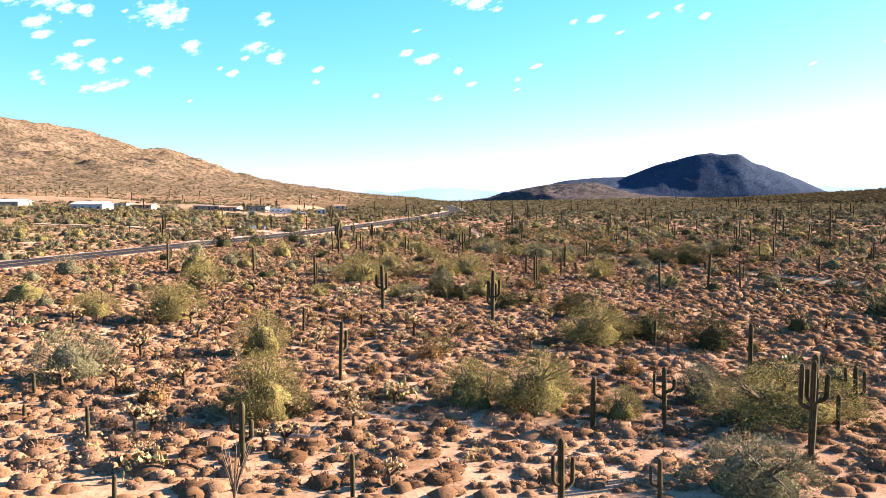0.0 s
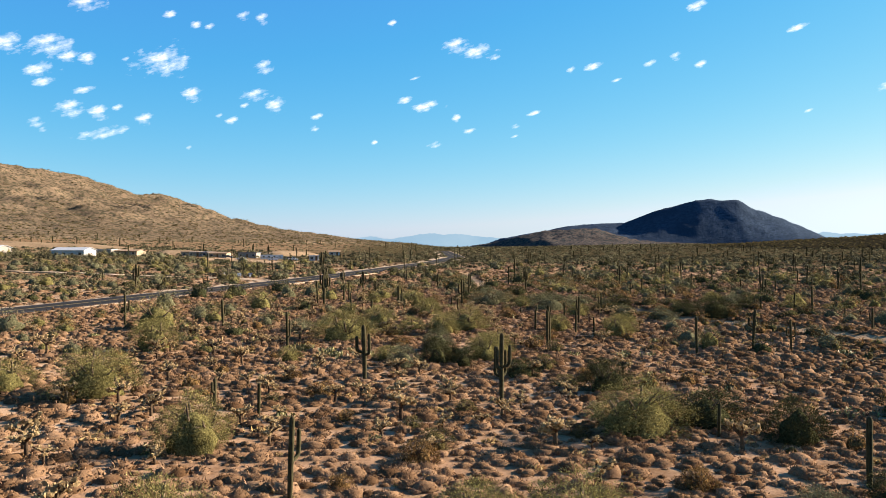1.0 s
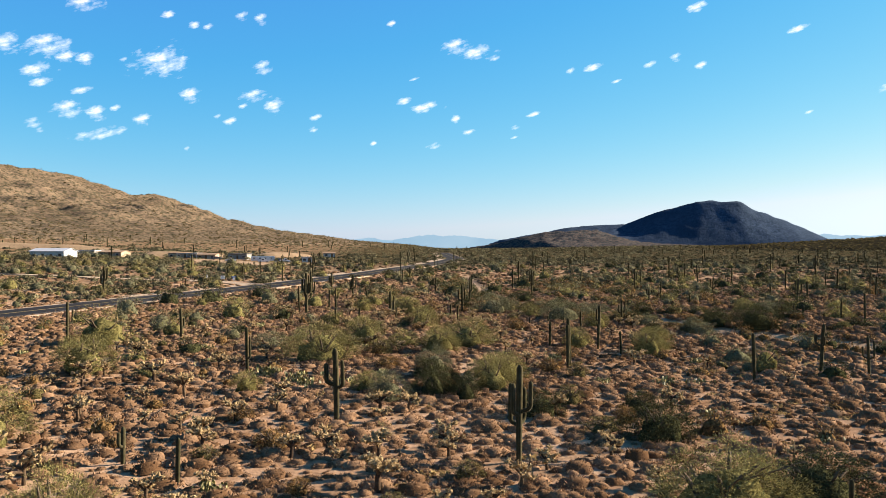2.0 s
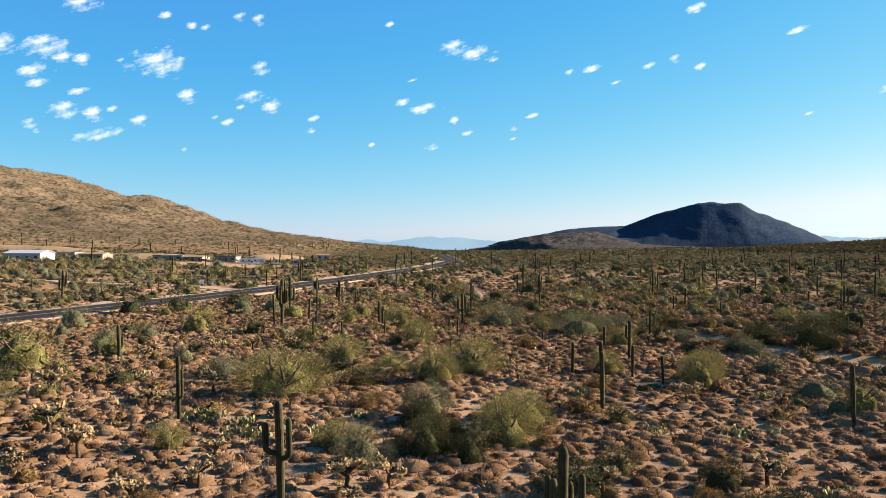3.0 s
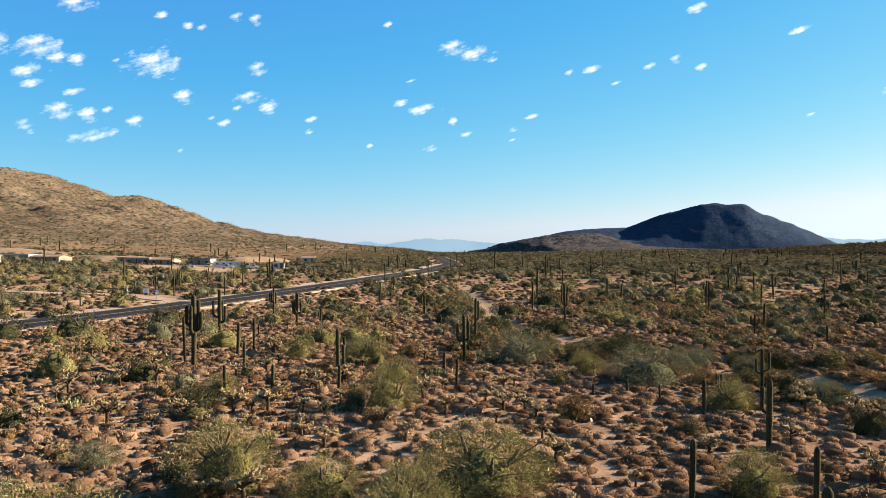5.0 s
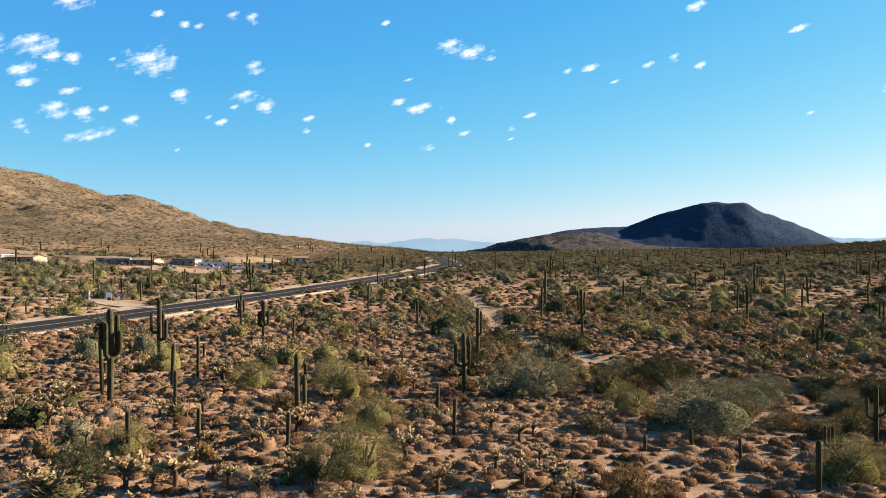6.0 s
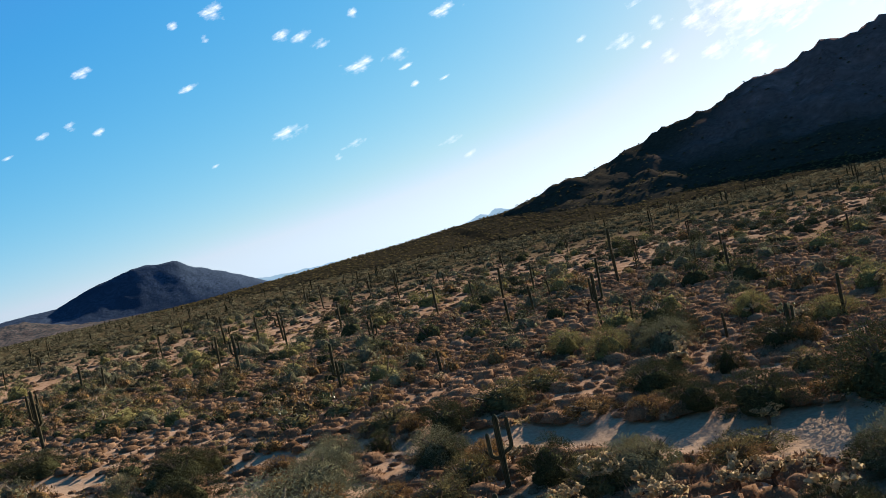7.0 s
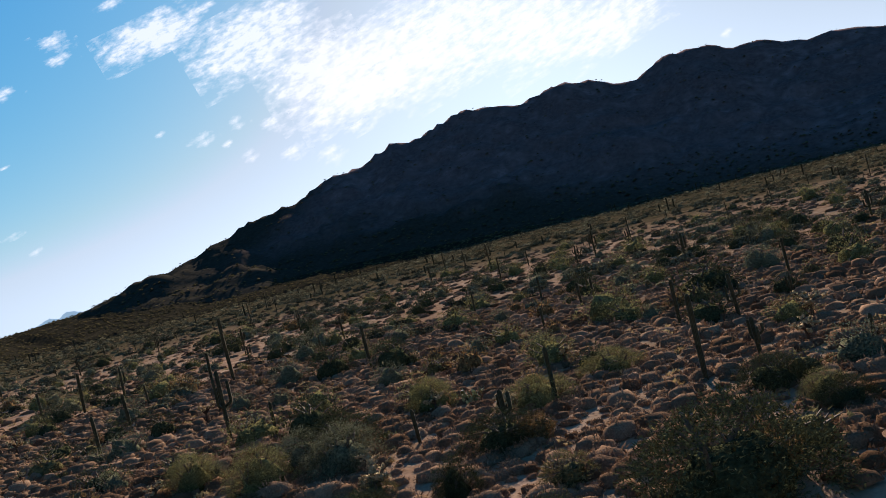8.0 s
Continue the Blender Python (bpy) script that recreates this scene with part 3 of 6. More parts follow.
def saguaro(x, y, h, arms=0, turn=0.0, sides=22):
    """One saguaro, h metres high, with its arms."""
    seed = int(abs(x * 37 + y * 91)) % 9973
    r = random.Random(seed)
    rad = (0.075 + 0.021 * h) * r.uniform(0.85, 1.12)
    thing = new("saguaro_cactus")
    thing.matrix_world = pose(x, y, ground_at(x, y) - 0.05, r.uniform(-2, 2), r.uniform(-2, 2), turn + r.uniform(0, 360))
    part("trunk", ribbed("trunk", column(h, rad, sides, r.uniform(-0.02, 0.02) * h), r), thing)
    start = r.uniform(0, 360)
    for k in range(arms):
        rise = h * r.uniform(0.36, 0.56)
        reach = rad + r.uniform(0.14, 0.3) + 0.033 * h
        tall = max(0.3, min(h * r.uniform(0.2, 0.5), h * r.uniform(0.74, 0.96) - rise - reach * 0.6))
        a = part("arm", ribbed("arm", arm_shape(rise, reach, tall, rad * r.uniform(0.62, 0.8), 16), r), thing)
        a.matrix_basis = pose(0, 0, 0, 0, 0, start + 360 * k / max(arms, 1) + r.uniform(-35, 35))
    words = ("columnar", "one-armed", "two-armed", "three-armed")[arms] if arms < 4 else "many-armed"
    size = "young" if h < 2.2 else "tall" if h > 4.5 else "grown"
    return tagged(thing, f"{size} {words} ribbed green saguaro cactus in desert soil", "cactus", "saguaros on the desert plain")


def tree_meshes(kind, seed, high, wide, leaves, leaf, twig, thick, material, near=True):
    """Meshes of one shrub or tree: limbs from the ground and a soft rounded crown of many small twigs."""
    r = np.random.RandomState(seed)
    limbs = []
    n = 6 if kind == "tree" else 9
    for k in range(n):
        a = 6.283 * k / n + r.uniform(-0.4, 0.4)
        lean = r.uniform(0.35, 1.0)
        tip = np.array([math.cos(a) * wide * 0.34 * lean, math.sin(a) * wide * 0.34 * lean, high * r.uniform(0.6, 0.86) * (1 - 0.28 * lean)])
        mid = tip * (0.45, 0.45, 0.55) + r.normal(0, 0.06 * high, 3)
        w = 0.02 * high + 0.02
        limbs.append(tube([(0, 0, -0.1), tuple(mid * 0.5 + (0, 0, 0.05)), tuple(mid), tuple(tip * 0.8 + mid * 0.2), tuple(tip)], [w * 1.5, w * 1.2, w, w * 0.6, w * 0.2], 5 if near else 3))
        for _ in range(3 if near else 0):
            t2 = mid + (tip - mid) * r.uniform(0.2, 0.9) + r.normal(0, 0.1 * wide, 3) * (1, 1, 0.6)
            t2[2] = max(t2[2], 0.15 * high)
            limbs.append(tube([tuple(mid), tuple((mid + t2) / 2 + (0, 0, 0.04)), tuple(t2)], [w * 0.6, w * 0.4, w * 0.1], 4))
    # overlapping lobes over a dome, lower and wider on one side
    m = 30 if kind == "tree" else 18
    bulge, phase = r.uniform(0.08, 0.2), r.uniform(0, 6.28)
    lobes, sizes = [], []
    for k in range(m):
        up = (k + 0.5) / m
        a = k * 2.39996 + r.uniform(-0.5, 0.5)
        out = math.sqrt(1 - up * up) * (1 + bulge * math.sin(a + phase)) * r.uniform(0.78, 1.06)
        lobes.append((math.cos(a) * out * wide * 0.34, math.sin(a) * out * wide * 0.34, high * (0.08 + 0.66 * up * r.uniform(0.78, 1.08))))
        sizes.append(wide * r.uniform(0.13, 0.21))
    lobes, sizes = np.array(lobes), np.array(sizes)
    share = np.maximum((sizes ** 2 / (sizes ** 2).sum() * leaves).astype(int), 3)
    which = np.repeat(np.arange(m), share)
    d = r.normal(0, 1, (len(which), 3)) + lobes[which] / (wide * 0.37, wide * 0.37, high) * 0.9
    d /= np.linalg.norm(d, axis=1, keepdims=True)
    c = lobes[which] + d * sizes[which][:, None] * r.uniform(0.45, 1.08, (len(which), 1)) * (1, 1, 0.72)
    c[:, 2] = np.abs(c[:, 2] - 0.05) + 0.05
    way = d + (0, 0, 0.3) + r.normal(0, 0.6, c.shape)
    way /= np.linalg.norm(way, axis=1, keepdims=True)
    long = leaf * twig * r.uniform(0.5, 1.4, (len(c), 1))
    # the dense inner twigs: one lumpy dome
    lats = (-0.05, 0.3, 0.65, 1.05)
    a = np.arange(12) * 0.5236
    dome = np.array([(math.cos(q + e) * math.cos(e), math.sin(q + e) * math.cos(e), max(math.sin(e), 0)) for e in lats for q in a] + [(0, 0, 1.0)])
    nearest = ((dome[:, None] * (wide * 0.45, wide * 0.45, high * 0.85) - lobes[None]) ** 2).sum(2)
    swell = 1 - 0.9 * np.sqrt(nearest.min(1)) / wide
    bv = dome * (wide * 0.41, wide * 0.41, high * 0.8) * ((1 + bulge * np.sin(np.arctan2(dome[:, 1], dome[:, 0]) + phase)) * swell * r.uniform(0.75, 1.12, len(dome)) * (0.76 if near else 0.77))[:, None] + (0, 0, 0.03)
    bf = np.array([(12 * q + k, 12 * q + (k + 1) % 12, 12 * q + 12 + k) for q in range(3) for k in range(12)] + [(12 * q + (k + 1) % 12, 12 * q + 12 + (k + 1) % 12, 12 * q + 12 + k) for q in range(3) for k in range(12)] + [(36 + k, 36 + (k + 1) % 12, 48) for k in range(12)])
    v, f = blades(c - way * long * 0.5, c + way * long * 0.5, leaf * thick * r.uniform(0.6, 1.3, len(c)), r)
    own = r.normal(0, 0.1, m)
    # twig tone rises with height: light from above put into the colour
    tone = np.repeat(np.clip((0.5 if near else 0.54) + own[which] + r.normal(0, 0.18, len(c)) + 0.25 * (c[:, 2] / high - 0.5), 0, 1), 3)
    # inner dome toned darker, and darkest low down, as crown shade
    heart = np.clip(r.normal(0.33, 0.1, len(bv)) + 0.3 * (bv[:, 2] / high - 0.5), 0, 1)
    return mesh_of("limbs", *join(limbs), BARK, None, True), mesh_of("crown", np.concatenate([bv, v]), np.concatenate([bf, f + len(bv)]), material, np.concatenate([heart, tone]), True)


KINDS = {}
for kind, (form, high, wide, leaves, leaf, twig, thick, material, words, group) in {
    "palo": ("tree", 3.6, 5.2, 13000, 0.039, 3.2, 0.33, PALO, "yellow-green twiggy palo verde tree on tan soil", "palo verde trees"),
    "mesquite": ("tree", 3.2, 5.0, 8500, 0.05, 2.7, 0.42, MESQUITE, "dark green dense mesquite tree in the scrub", "mesquite trees"),
    "ironwood": ("tree", 3.2, 5.2, 9000, 0.044, 3.0, 0.35, IRONWOOD, "grey-green ironwood tree with a rounded crown", "ironwood trees"),
    "brittle": ("bush", 1.3, 2.3, 1900, 0.044, 3.2, 0.34, GOLDEN, "golden-brown dry bushy shrub beside the wash", "golden-brown shrubs"),
    "creosote": ("bush", 1.7, 2.4, 1900, 0.044, 3.2, 0.34, CREOSOTE, "olive-green creosote bush with many thin stems", "creosote bushes"),
}.items():
    KINDS[kind] = (high, wide, words, group, [tree_meshes(form, 50 + 7 * s + len(kind), high, wide, leaves, leaf, twig, thick, material) for s in range(4)],
                   [tree_meshes(form, 90 + 7 * s + len(kind), high, wide, leaves // 13, leaf * 2.2, twig * 0.65, thick * 1.2, material, False) for s in range(3)])


def shrub(kind, x, y, wide, high):
    """One tree or bush of that kind, so wide and high."""
    h0, w0, words, group, full, plain = KINDS[kind]
    shapes = full if near_line(x, y, [(0, 56), (5, 162), (42, 160)])[0] < (22 if h0 > 2 else 14) * (1.7 if wide > 5.5 else 1) else plain
    seed = int(abs(x * 53 + y * 17))
    limbs, crown = shapes[seed % len(shapes)]
    thing = new({"palo": "palo_verde_tree", "mesquite": "mesquite_tree", "ironwood": "ironwood_tree", "creosote": "creosote_bush", "brittle": "dry_shrub"}[kind])
    thing.matrix_world = pose(x, y, ground_at(x, y) - 0.03, 0, 0, seed * 67 % 360) @ Matrix.Diagonal((1.1 * wide / w0, 1.1 * wide / w0, high / h0, 1))
    part("trunk", limbs, thing)
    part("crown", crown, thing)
    return tagged(thing, words, "bush" if kind in ("creosote", "brittle") else "tree", group)


def cholla_meshes(seed, high, near=True):
    """A cholla: a dark stem, its branches, and the short, pale, spiny joints at their ends."""
    r = np.random.RandomState(seed)
    trunk = tube([(0, 0, -0.05), (0.03, 0.02, high * 0.3), (0.0, 0.04, high * 0.6)], [0.09, 0.08, 0.04], 7)
    branches, tubes, tips, cs, joints = [], [], [], [], []
    for k in range(6):
        a, t = 6.283 * k / 6 + r.uniform(-0.5, 0.5), r.uniform(0.3, 0.55)
        reach = high * r.uniform(0.25, 0.5)
        p0 = np.array([0, 0.03, high * t])
        p1 = p0 + (math.cos(a) * reach, math.sin(a) * reach, high * r.uniform(0.0, 0.42))
        tubes.append(tube([tuple(p0), tuple((p0 + p1) / 2 + (0, 0, 0.05)), tuple(p1)], [0.06, 0.055, 0.04], 5))
        tips += [p1, p0 * 0.35 + p1 * 0.65]
    if near:
        branches = [mesh_of("branch", *t, CHOLLA_OLD, None, True) for t in tubes]
    stem = mesh_of("stem", *(trunk if near else join([trunk] + tubes)), CHOLLA_OLD, None, True)
    tips.append(np.array([0, 0.04, high * 0.66]))
    for tip in tips:
        for _ in range(r.randint(6, 10) if near else r.randint(3, 5)):
            d = r.normal(0, 1, 3)
            d[2] = abs(d[2]) * 0.8 - 0.1
            d /= np.linalg.norm(d)
            length = r.uniform(0.12, 0.26)
            joints.append(tube([tuple(tip + d * 0.02), tuple(tip + d * length * 0.55), tuple(tip + d * length)], [0.045, 0.065 if near else 0.09, 0.03], 4 if near else 3))
            cs.append(tip + d * length * r.uniform(0.05, 1.05, (4, 1)) + r.normal(0, 0.045, (4, 3)))
    jv, jf = join(joints)
    jf = [t for q in jf for t in ((q[0], q[1], q[2]), (q[0], q[2], q[3]))]
    sv, sf = leaf_cloud(np.concatenate(cs), 0.034, r)
    o = len(jv)
    tones = np.concatenate([np.full(o, 0.3), np.repeat(r.uniform(0.3, 1, len(sf)), 3)])
    return stem, branches, mesh_of("spiny_joints", np.concatenate([np.array(jv), sv]), np.concatenate([np.array(jf), sf + o]), CHOLLA, tones)


CHOLLAS = [cholla_meshes(300 + k, 1.3) for k in range(5)]
FAR_CHOLLAS = [cholla_meshes(400 + k, 1.3, False) for k in range(5)]


def cholla(x, y, high):
    close = near_line(x, y, [(0, 56), (5, 162), (42, 160)])[0] < 16
    stem, branches, joints = (CHOLLAS if close else FAR_CHOLLAS)[int(abs(x * 71 + y * 29)) % 5]
    thing = new("cholla_cactus")
    k = high / 1.3
    thing.matrix_world = pose(x, y, ground_at(x, y), 0, 0, (x * 97 + y * 31) % 360) @ Matrix.Diagonal((k, k, k, 1))
    tagged(part("stem", stem, thing), kind="" if close else "stuff")
    for me in branches:
        part("branch", me, thing)
    tagged(part("spiny_joints", joints, thing, "pale straw-coloured spiny joints"), kind="stuff")
    return tagged(thing, "pale spiny cholla cactus with a dark stem", "cactus", "chollas on the desert plain")


def pear_mesh(seed):
    """A low spreading cluster of flat oval pads, one growing on the other."""
    r = np.random.RandomState(seed)
    v, f, tone = [], [], []
    spots = [(r.normal(0, 0.5), r.normal(0, 0.42), 0.08) for _ in range(50)]
    for x, y, z in spots:
        for level in range(r.randint(1, 4)):
            turn, lean = r.uniform(0, 3.14), r.uniform(-0.5, 0.5)
            w, h = r.uniform(0.075, 0.11), r.uniform(0.1, 0.145)
            o = len(v)
            for s in (1, -1):
                for k in range(8):
                    a = 6.283 * k / 8
                    px, pz, py = w * math.cos(a), h * math.sin(a), s * 0.012
                    py += pz * lean
                    v.append((x + px * math.cos(turn) - py * math.sin(turn), y + px * math.sin(turn) + py * math.cos(turn), z + pz))
            f += [(o, o + 1, o + 2, o + 3), (o, o + 3, o + 4, o + 7), (o + 4, o + 5, o + 6, o + 7), (o + 8, o + 11, o + 10, o + 9), (o + 8, o + 15, o + 12, o + 11), (o + 12, o + 15, o + 14, o + 13)]
            f += [(o + k, o + 8 + k, o + 8 + (k + 1) % 8, o + (k + 1) % 8) for k in range(8)]
            tone += [r.uniform(0, 1)] * 16
            x, y, z = x + r.normal(0, 0.08), y + r.normal(0, 0.08), z + h * 1.5
    return mesh_of("stem", v, f, PEAR, tone)


PEARS = [pear_mesh(70 + k) for k in range(4)]


def prickly_pear(x, y, wide):
    thing = new("prickly_pear")
    k = min(1.5, wide / 2.0)
    thing.matrix_world = pose(x, y, ground_at(x, y), 0, 0, (x * 61 + y * 43) % 360) @ Matrix.Diagonal((k, k, k, 1))
    tagged(part("stem", PEARS[int(abs(x * 13 + y * 7)) % 4], thing), kind="stuff")
    return tagged(thing, "low prickly pear cactus with pale-rimmed green pads", "cactus", "prickly pears on the plain")


def ocotillo(x, y, high):
    """A fan of long thin thorny canes from one root."""
    thing = new("ocotillo")
    thing.matrix_world = pose(x, y, ground_at(x, y))
    r = random.Random(5)
    for k in range(15):
        a, lean, h = 6.283 * k / 15, r.uniform(0.1, 0.42), high * r.uniform(0.75, 1.0)
        pts = [(math.cos(a) * lean * h * t ** 1.3, math.sin(a) * lean * h * t ** 1.3, h * t) for t in (0, 0.3, 0.6, 0.85, 1)]
        part("cane", mesh_of("cane", *tube(pts, [0.035, 0.032, 0.028, 0.022, 0.008], 6), BARK, None, True), thing)
    return tagged(thing, "grey thorny ocotillo with long thin canes", "shrub")


def fallen_log(x, y, length, turn):
    thing = new("fallen_branch")
    thing.matrix_world = pose(x, y, ground_at(x, y) + 0.1, 0, 0, turn)
    part("trunk", mesh_of("trunk", *tube([(-length / 2, 0, 0), (-length / 6, 0.08, 0.1), (length / 5, -0.05, 0.12), (length / 2, 0.1, 0.3)], [0.12, 0.1, 0.08, 0.03], 8), DEAD_WOOD, None, True), thing)
    for k, (s, up) in enumerate(((0.1, 0.8), (-0.2, 0.6), (0.3, 0.5))):
        part("branch", mesh_of("branch", *tube([(s * length, 0, 0.1), (s * length + 0.3, 0.25 * (-1) ** k, up * 0.6), (s * length + 0.5, 0.5 * (-1) ** k, up)], [0.05, 0.04, 0.012], 6), DEAD_WOOD, None, True), thing)
    return tagged(thing, "bleached grey dead fallen tree branch on the soil", "dead wood")


# ---- clouds ----
def cloud(az, el, wide, tall, body=0.0, tilt=-16.0):
    """One small cloud: a domed sheet of vapour of so many degrees across, far off."""
    far = 4200.0
    w, h = far * math.tan(radians(wide)) / 2 * 1.3, far * math.tan(radians(tall)) / 2 * 1.3
    nx, ny = 17, 9
    v, b = [], []
    for j in range(ny):
        for i in range(nx):
            x, y = 2 * i / (nx - 1) - 1, 2 * j / (ny - 1) - 1
            r = min(1.0, math.hypot(x, y))
            v.append((x * w, y * h, 0.25 * h * (1 - r * r)))
            b.append(-0.12 + body - 1.25 * r ** 1.8)
    f = [(j * nx + i, j * nx + i + 1, (j + 1) * nx + i + 1, (j + 1) * nx + i) for j in range(ny - 1) for i in range(nx - 1)]
    ob = new("cloud", mesh_of("cloud", v, f, VAPOUR, None, True, {"body": b}))
    place = Vector(polar(az, el, far))
    ob.matrix_world = look(place, (6, 75, 12.5), tilt) @ Matrix.Rotation(math.pi, 4, "Y")
    ob.visible_shadow = False
    return tagged(ob, "small ragged white fair-weather cloud", "cloud", "clouds in the sky", "stuff")
cloud(-22.8, 14.8, 2.2, 0.9)
cloud(-27.1, 12.1, 1.9, 1.3)
cloud(-25.0, 12.2, 3.0, 1.5)
cloud(-23.7, 11.6, 1.5, 0.7)
cloud(-22.6, 11.6, 1.1, 0.9)
cloud(-25.4, 10.7, 2.1, 0.8)
cloud(-25.1, 10.0, 1.3, 0.6)
cloud(-18.3, 11.7, 3.6, 1.9)
cloud(-20.4, 11.7, 0.7, 0.3)
cloud(-17.7, 14.6, 0.9, 0.5)
cloud(-16.1, 14.1, 0.7, 0.5)
cloud(-15.3, 14.0, 0.7, 0.4)
cloud(-13.2, 14.8, 1.1, 0.5)
cloud(-12.0, 14.7, 0.9, 0.7)
cloud(-11.9, 11.7, 1.3, 0.9)
cloud(-16.4, 9.8, 1.3, 1.0)
cloud(-12.5, 9.9, 1.9, 0.7)
cloud(-11.1, 9.3, 1.3, 1.0)
cloud(-13.1, 9.2, 0.6, 0.3)
cloud(-14.7, 8.5, 0.7, 0.3)
cloud(-13.9, 8.2, 1.0, 0.5)
cloud(-23.7, 8.5, 1.7, 1.2)
cloud(-22.0, 8.4, 1.3, 1.0)
cloud(-20.9, 8.7, 0.7, 0.4)
cloud(-19.3, 8.1, 1.3, 0.7)
cloud(-21.9, 7.1, 3.4, 0.7)
cloud(-25.6, 7.6, 1.1, 0.6)
cloud(-25.2, 7.2, 0.7, 0.3)
cloud(-22.8, 9.7, 1.3, 0.4)
cloud(-8.4, 8.6, 1.0, 0.4)
cloud(-8.6, 7.9, 0.7, 0.4)
cloud(-16.6, 6.4, 0.5, 0.3)
cloud(-3.4, 14.7, 0.6, 0.4)
cloud(-1.9, 11.2, 1.0, 0.2)
cloud(-2.5, 9.8, 1.0, 0.5)
cloud(-1.1, 9.4, 2.2, 0.7)
cloud(0.9, 8.6, 0.6, 0.6)
cloud(1.8, 7.8, 0.8, 0.3)
cloud(-4.6, 7.0, 0.4, 0.3)
cloud(-0.6, 6.9, 1.2, 0.4)
cloud(0.8, 13.3, 1.9, 1.0)
cloud(2.3, 12.9, 2.4, 0.9)
cloud(3.4, 12.6, 1.1, 0.4)
cloud(6.1, 8.9, 1.0, 0.3)
cloud(4.8, 8.1, 0.8, 0.3)
cloud(4.8, 7.4, 0.7, 0.2)
cloud(8.5, 11.6, 0.7, 0.4)
cloud(10.0, 11.8, 1.3, 0.5)
cloud(11.5, 10.9, 0.6, 0.2)
cloud(13.6, 11.8, 1.1, 0.4)
cloud(15.2, 12.2, 0.9, 0.5)
cloud(16.8, 11.6, 0.8, 0.5)
cloud(16.6, 15.2, 1.3, 0.7)
cloud(22.6, 13.4, 1.4, 0.4)
cloud(23.2, 8.4, 0.6, 0.2)
cloud(33.8, 12.9, 2.8, 1.0)
cloud(36.2, 13.0, 1.5, 0.7)
cloud(36.6, 12.2, 1.1, 0.3)
cloud(36.9, 11.0, 0.6, 0.4)
cloud(38.9, 11.0, 0.7, 0.2)
cloud(28.0, 9.6, 2.5, 0.8)
cloud(32.2, 8.1, 1.9, 0.4)
cloud(30.9, 7.5, 0.7, 0.4)
cloud(38.4, 7.0, 1.7, 0.4)
cloud(39.4, 5.8, 1.3, 0.4)
cloud(25.1, 17.7, 1.7, 1.3)
cloud(22.5, 17.2, 0.7, 0.6)
cloud(24.2, 16.2, 0.6, 0.5)
cloud(29.1, 15.6, 1.3, 0.8)
cloud(30.3, 15.3, 1.5, 0.7)
cloud(31.4, 14.7, 1.3, 0.6)
cloud(39.8, 15.1, 2.1, 0.9)
cloud(33.9, 16.1, 0.7, 0.7)
cloud(48.0, 11.2, 0.8, 0.4)
cloud(50.4, 10.4, 1.9, 0.9)
cloud(52.7, 11.0, 1.1, 0.9)
cloud(51.9, 9.8, 0.8, 0.5)
cloud(55.0, 10.5, 1.9, 1.3)
cloud(53.0, 8.8, 1.3, 0.9)
cloud(58.1, 7.7, 1.9, 1.5)
cloud(55.8, 8.4, 2.2, 1.1)
cloud(60.2, 9.0, 2.1, 0.7)
cloud(48.9, 17.1, 5.6, 2.1, 0.75)
cloud(43.3, 17.6, 2.2, 1.3)
cloud(43.4, 16.6, 1.9, 0.8)
cloud(47.2, 19.3, 2.6, 0.7)
cloud(52.7, 18.2, 2.2, 0.7)
cloud(55.2, 15.8, 7.5, 3.7, 0.75)
cloud(58.5, 12.9, 6.0, 4.1, 0.75)
cloud(60.2, 10.7, 6.0, 2.2, 0.75)
cloud(63.0, 12.6, 6.4, 5.2, 0.75)
cloud(67.8, 13.2, 8.2, 5.6, 0.75)
cloud(73.2, 12.1, 6.0, 4.5, 0.75)
cloud(77.7, 11.1, 6.0, 3.0, 0.75)
cloud(84.3, 8.3, 0.9, 0.6)
cloud(52.3, 14.4, 1.1, 1.1)


# ---- saguaros ----
saguaro(4.4, 32.0, 3.3, 2)
saguaro(20.7, 149.4, 2.2, 3)
saguaro(17.1, 151.7, 1.1)
saguaro(-12.9, 33.3, 1.5)
saguaro(8.6, 33.9, 2.0, 1)
saguaro(15.2, 153.7, 1.1)
saguaro(-3.7, 34.5, 2.0)
saguaro(18.4, 145.7, 2.3)
saguaro(-9.1, 38.6, 3.1, 2)
saguaro(58.5, 141.9, 1.8)
saguaro(25.6, 154.9, 3.3, 2)
saguaro(17.0, 39.6, 5.0, 4)
saguaro(18.8, 122.5, 2.4)
saguaro(-5.8, 151.7, 2.4)
saguaro(-14.1, 152.6, 2.3)
saguaro(-17.5, 42.0, 1.9)
saguaro(59.4, 147.0, 2.3, 3)
saguaro(12.6, 153.1, 0.9)
saguaro(53.1, 163.3, 1.8)
saguaro(-11.0, 154.4, 2.1)
saguaro(20.3, 44.1, 2.0)
saguaro(57.4, 157.2, 3.0)
saguaro(17.1, 126.2, 2.8)
saguaro(-16.0, 107.2, 4.3, 1)
saguaro(7.8, 45.0, 2.9)
saguaro(12.0, 126.6, 3.0)
saguaro(12.3, 114.2, 4.6)
saguaro(11.7, 111.2, 4.2)
saguaro(2.7, 156.5, 2.1)
saguaro(11.9, 46.2, 3.2, 2)
saguaro(-22.8, 46.4, 0.8)
saguaro(22.6, 47.0, 2.9, 3)
saguaro(52.2, 158.0, 2.3, 2)
saguaro(-24.4, 51.0, 1.5)
saguaro(1.8, 162.7, 1.9)
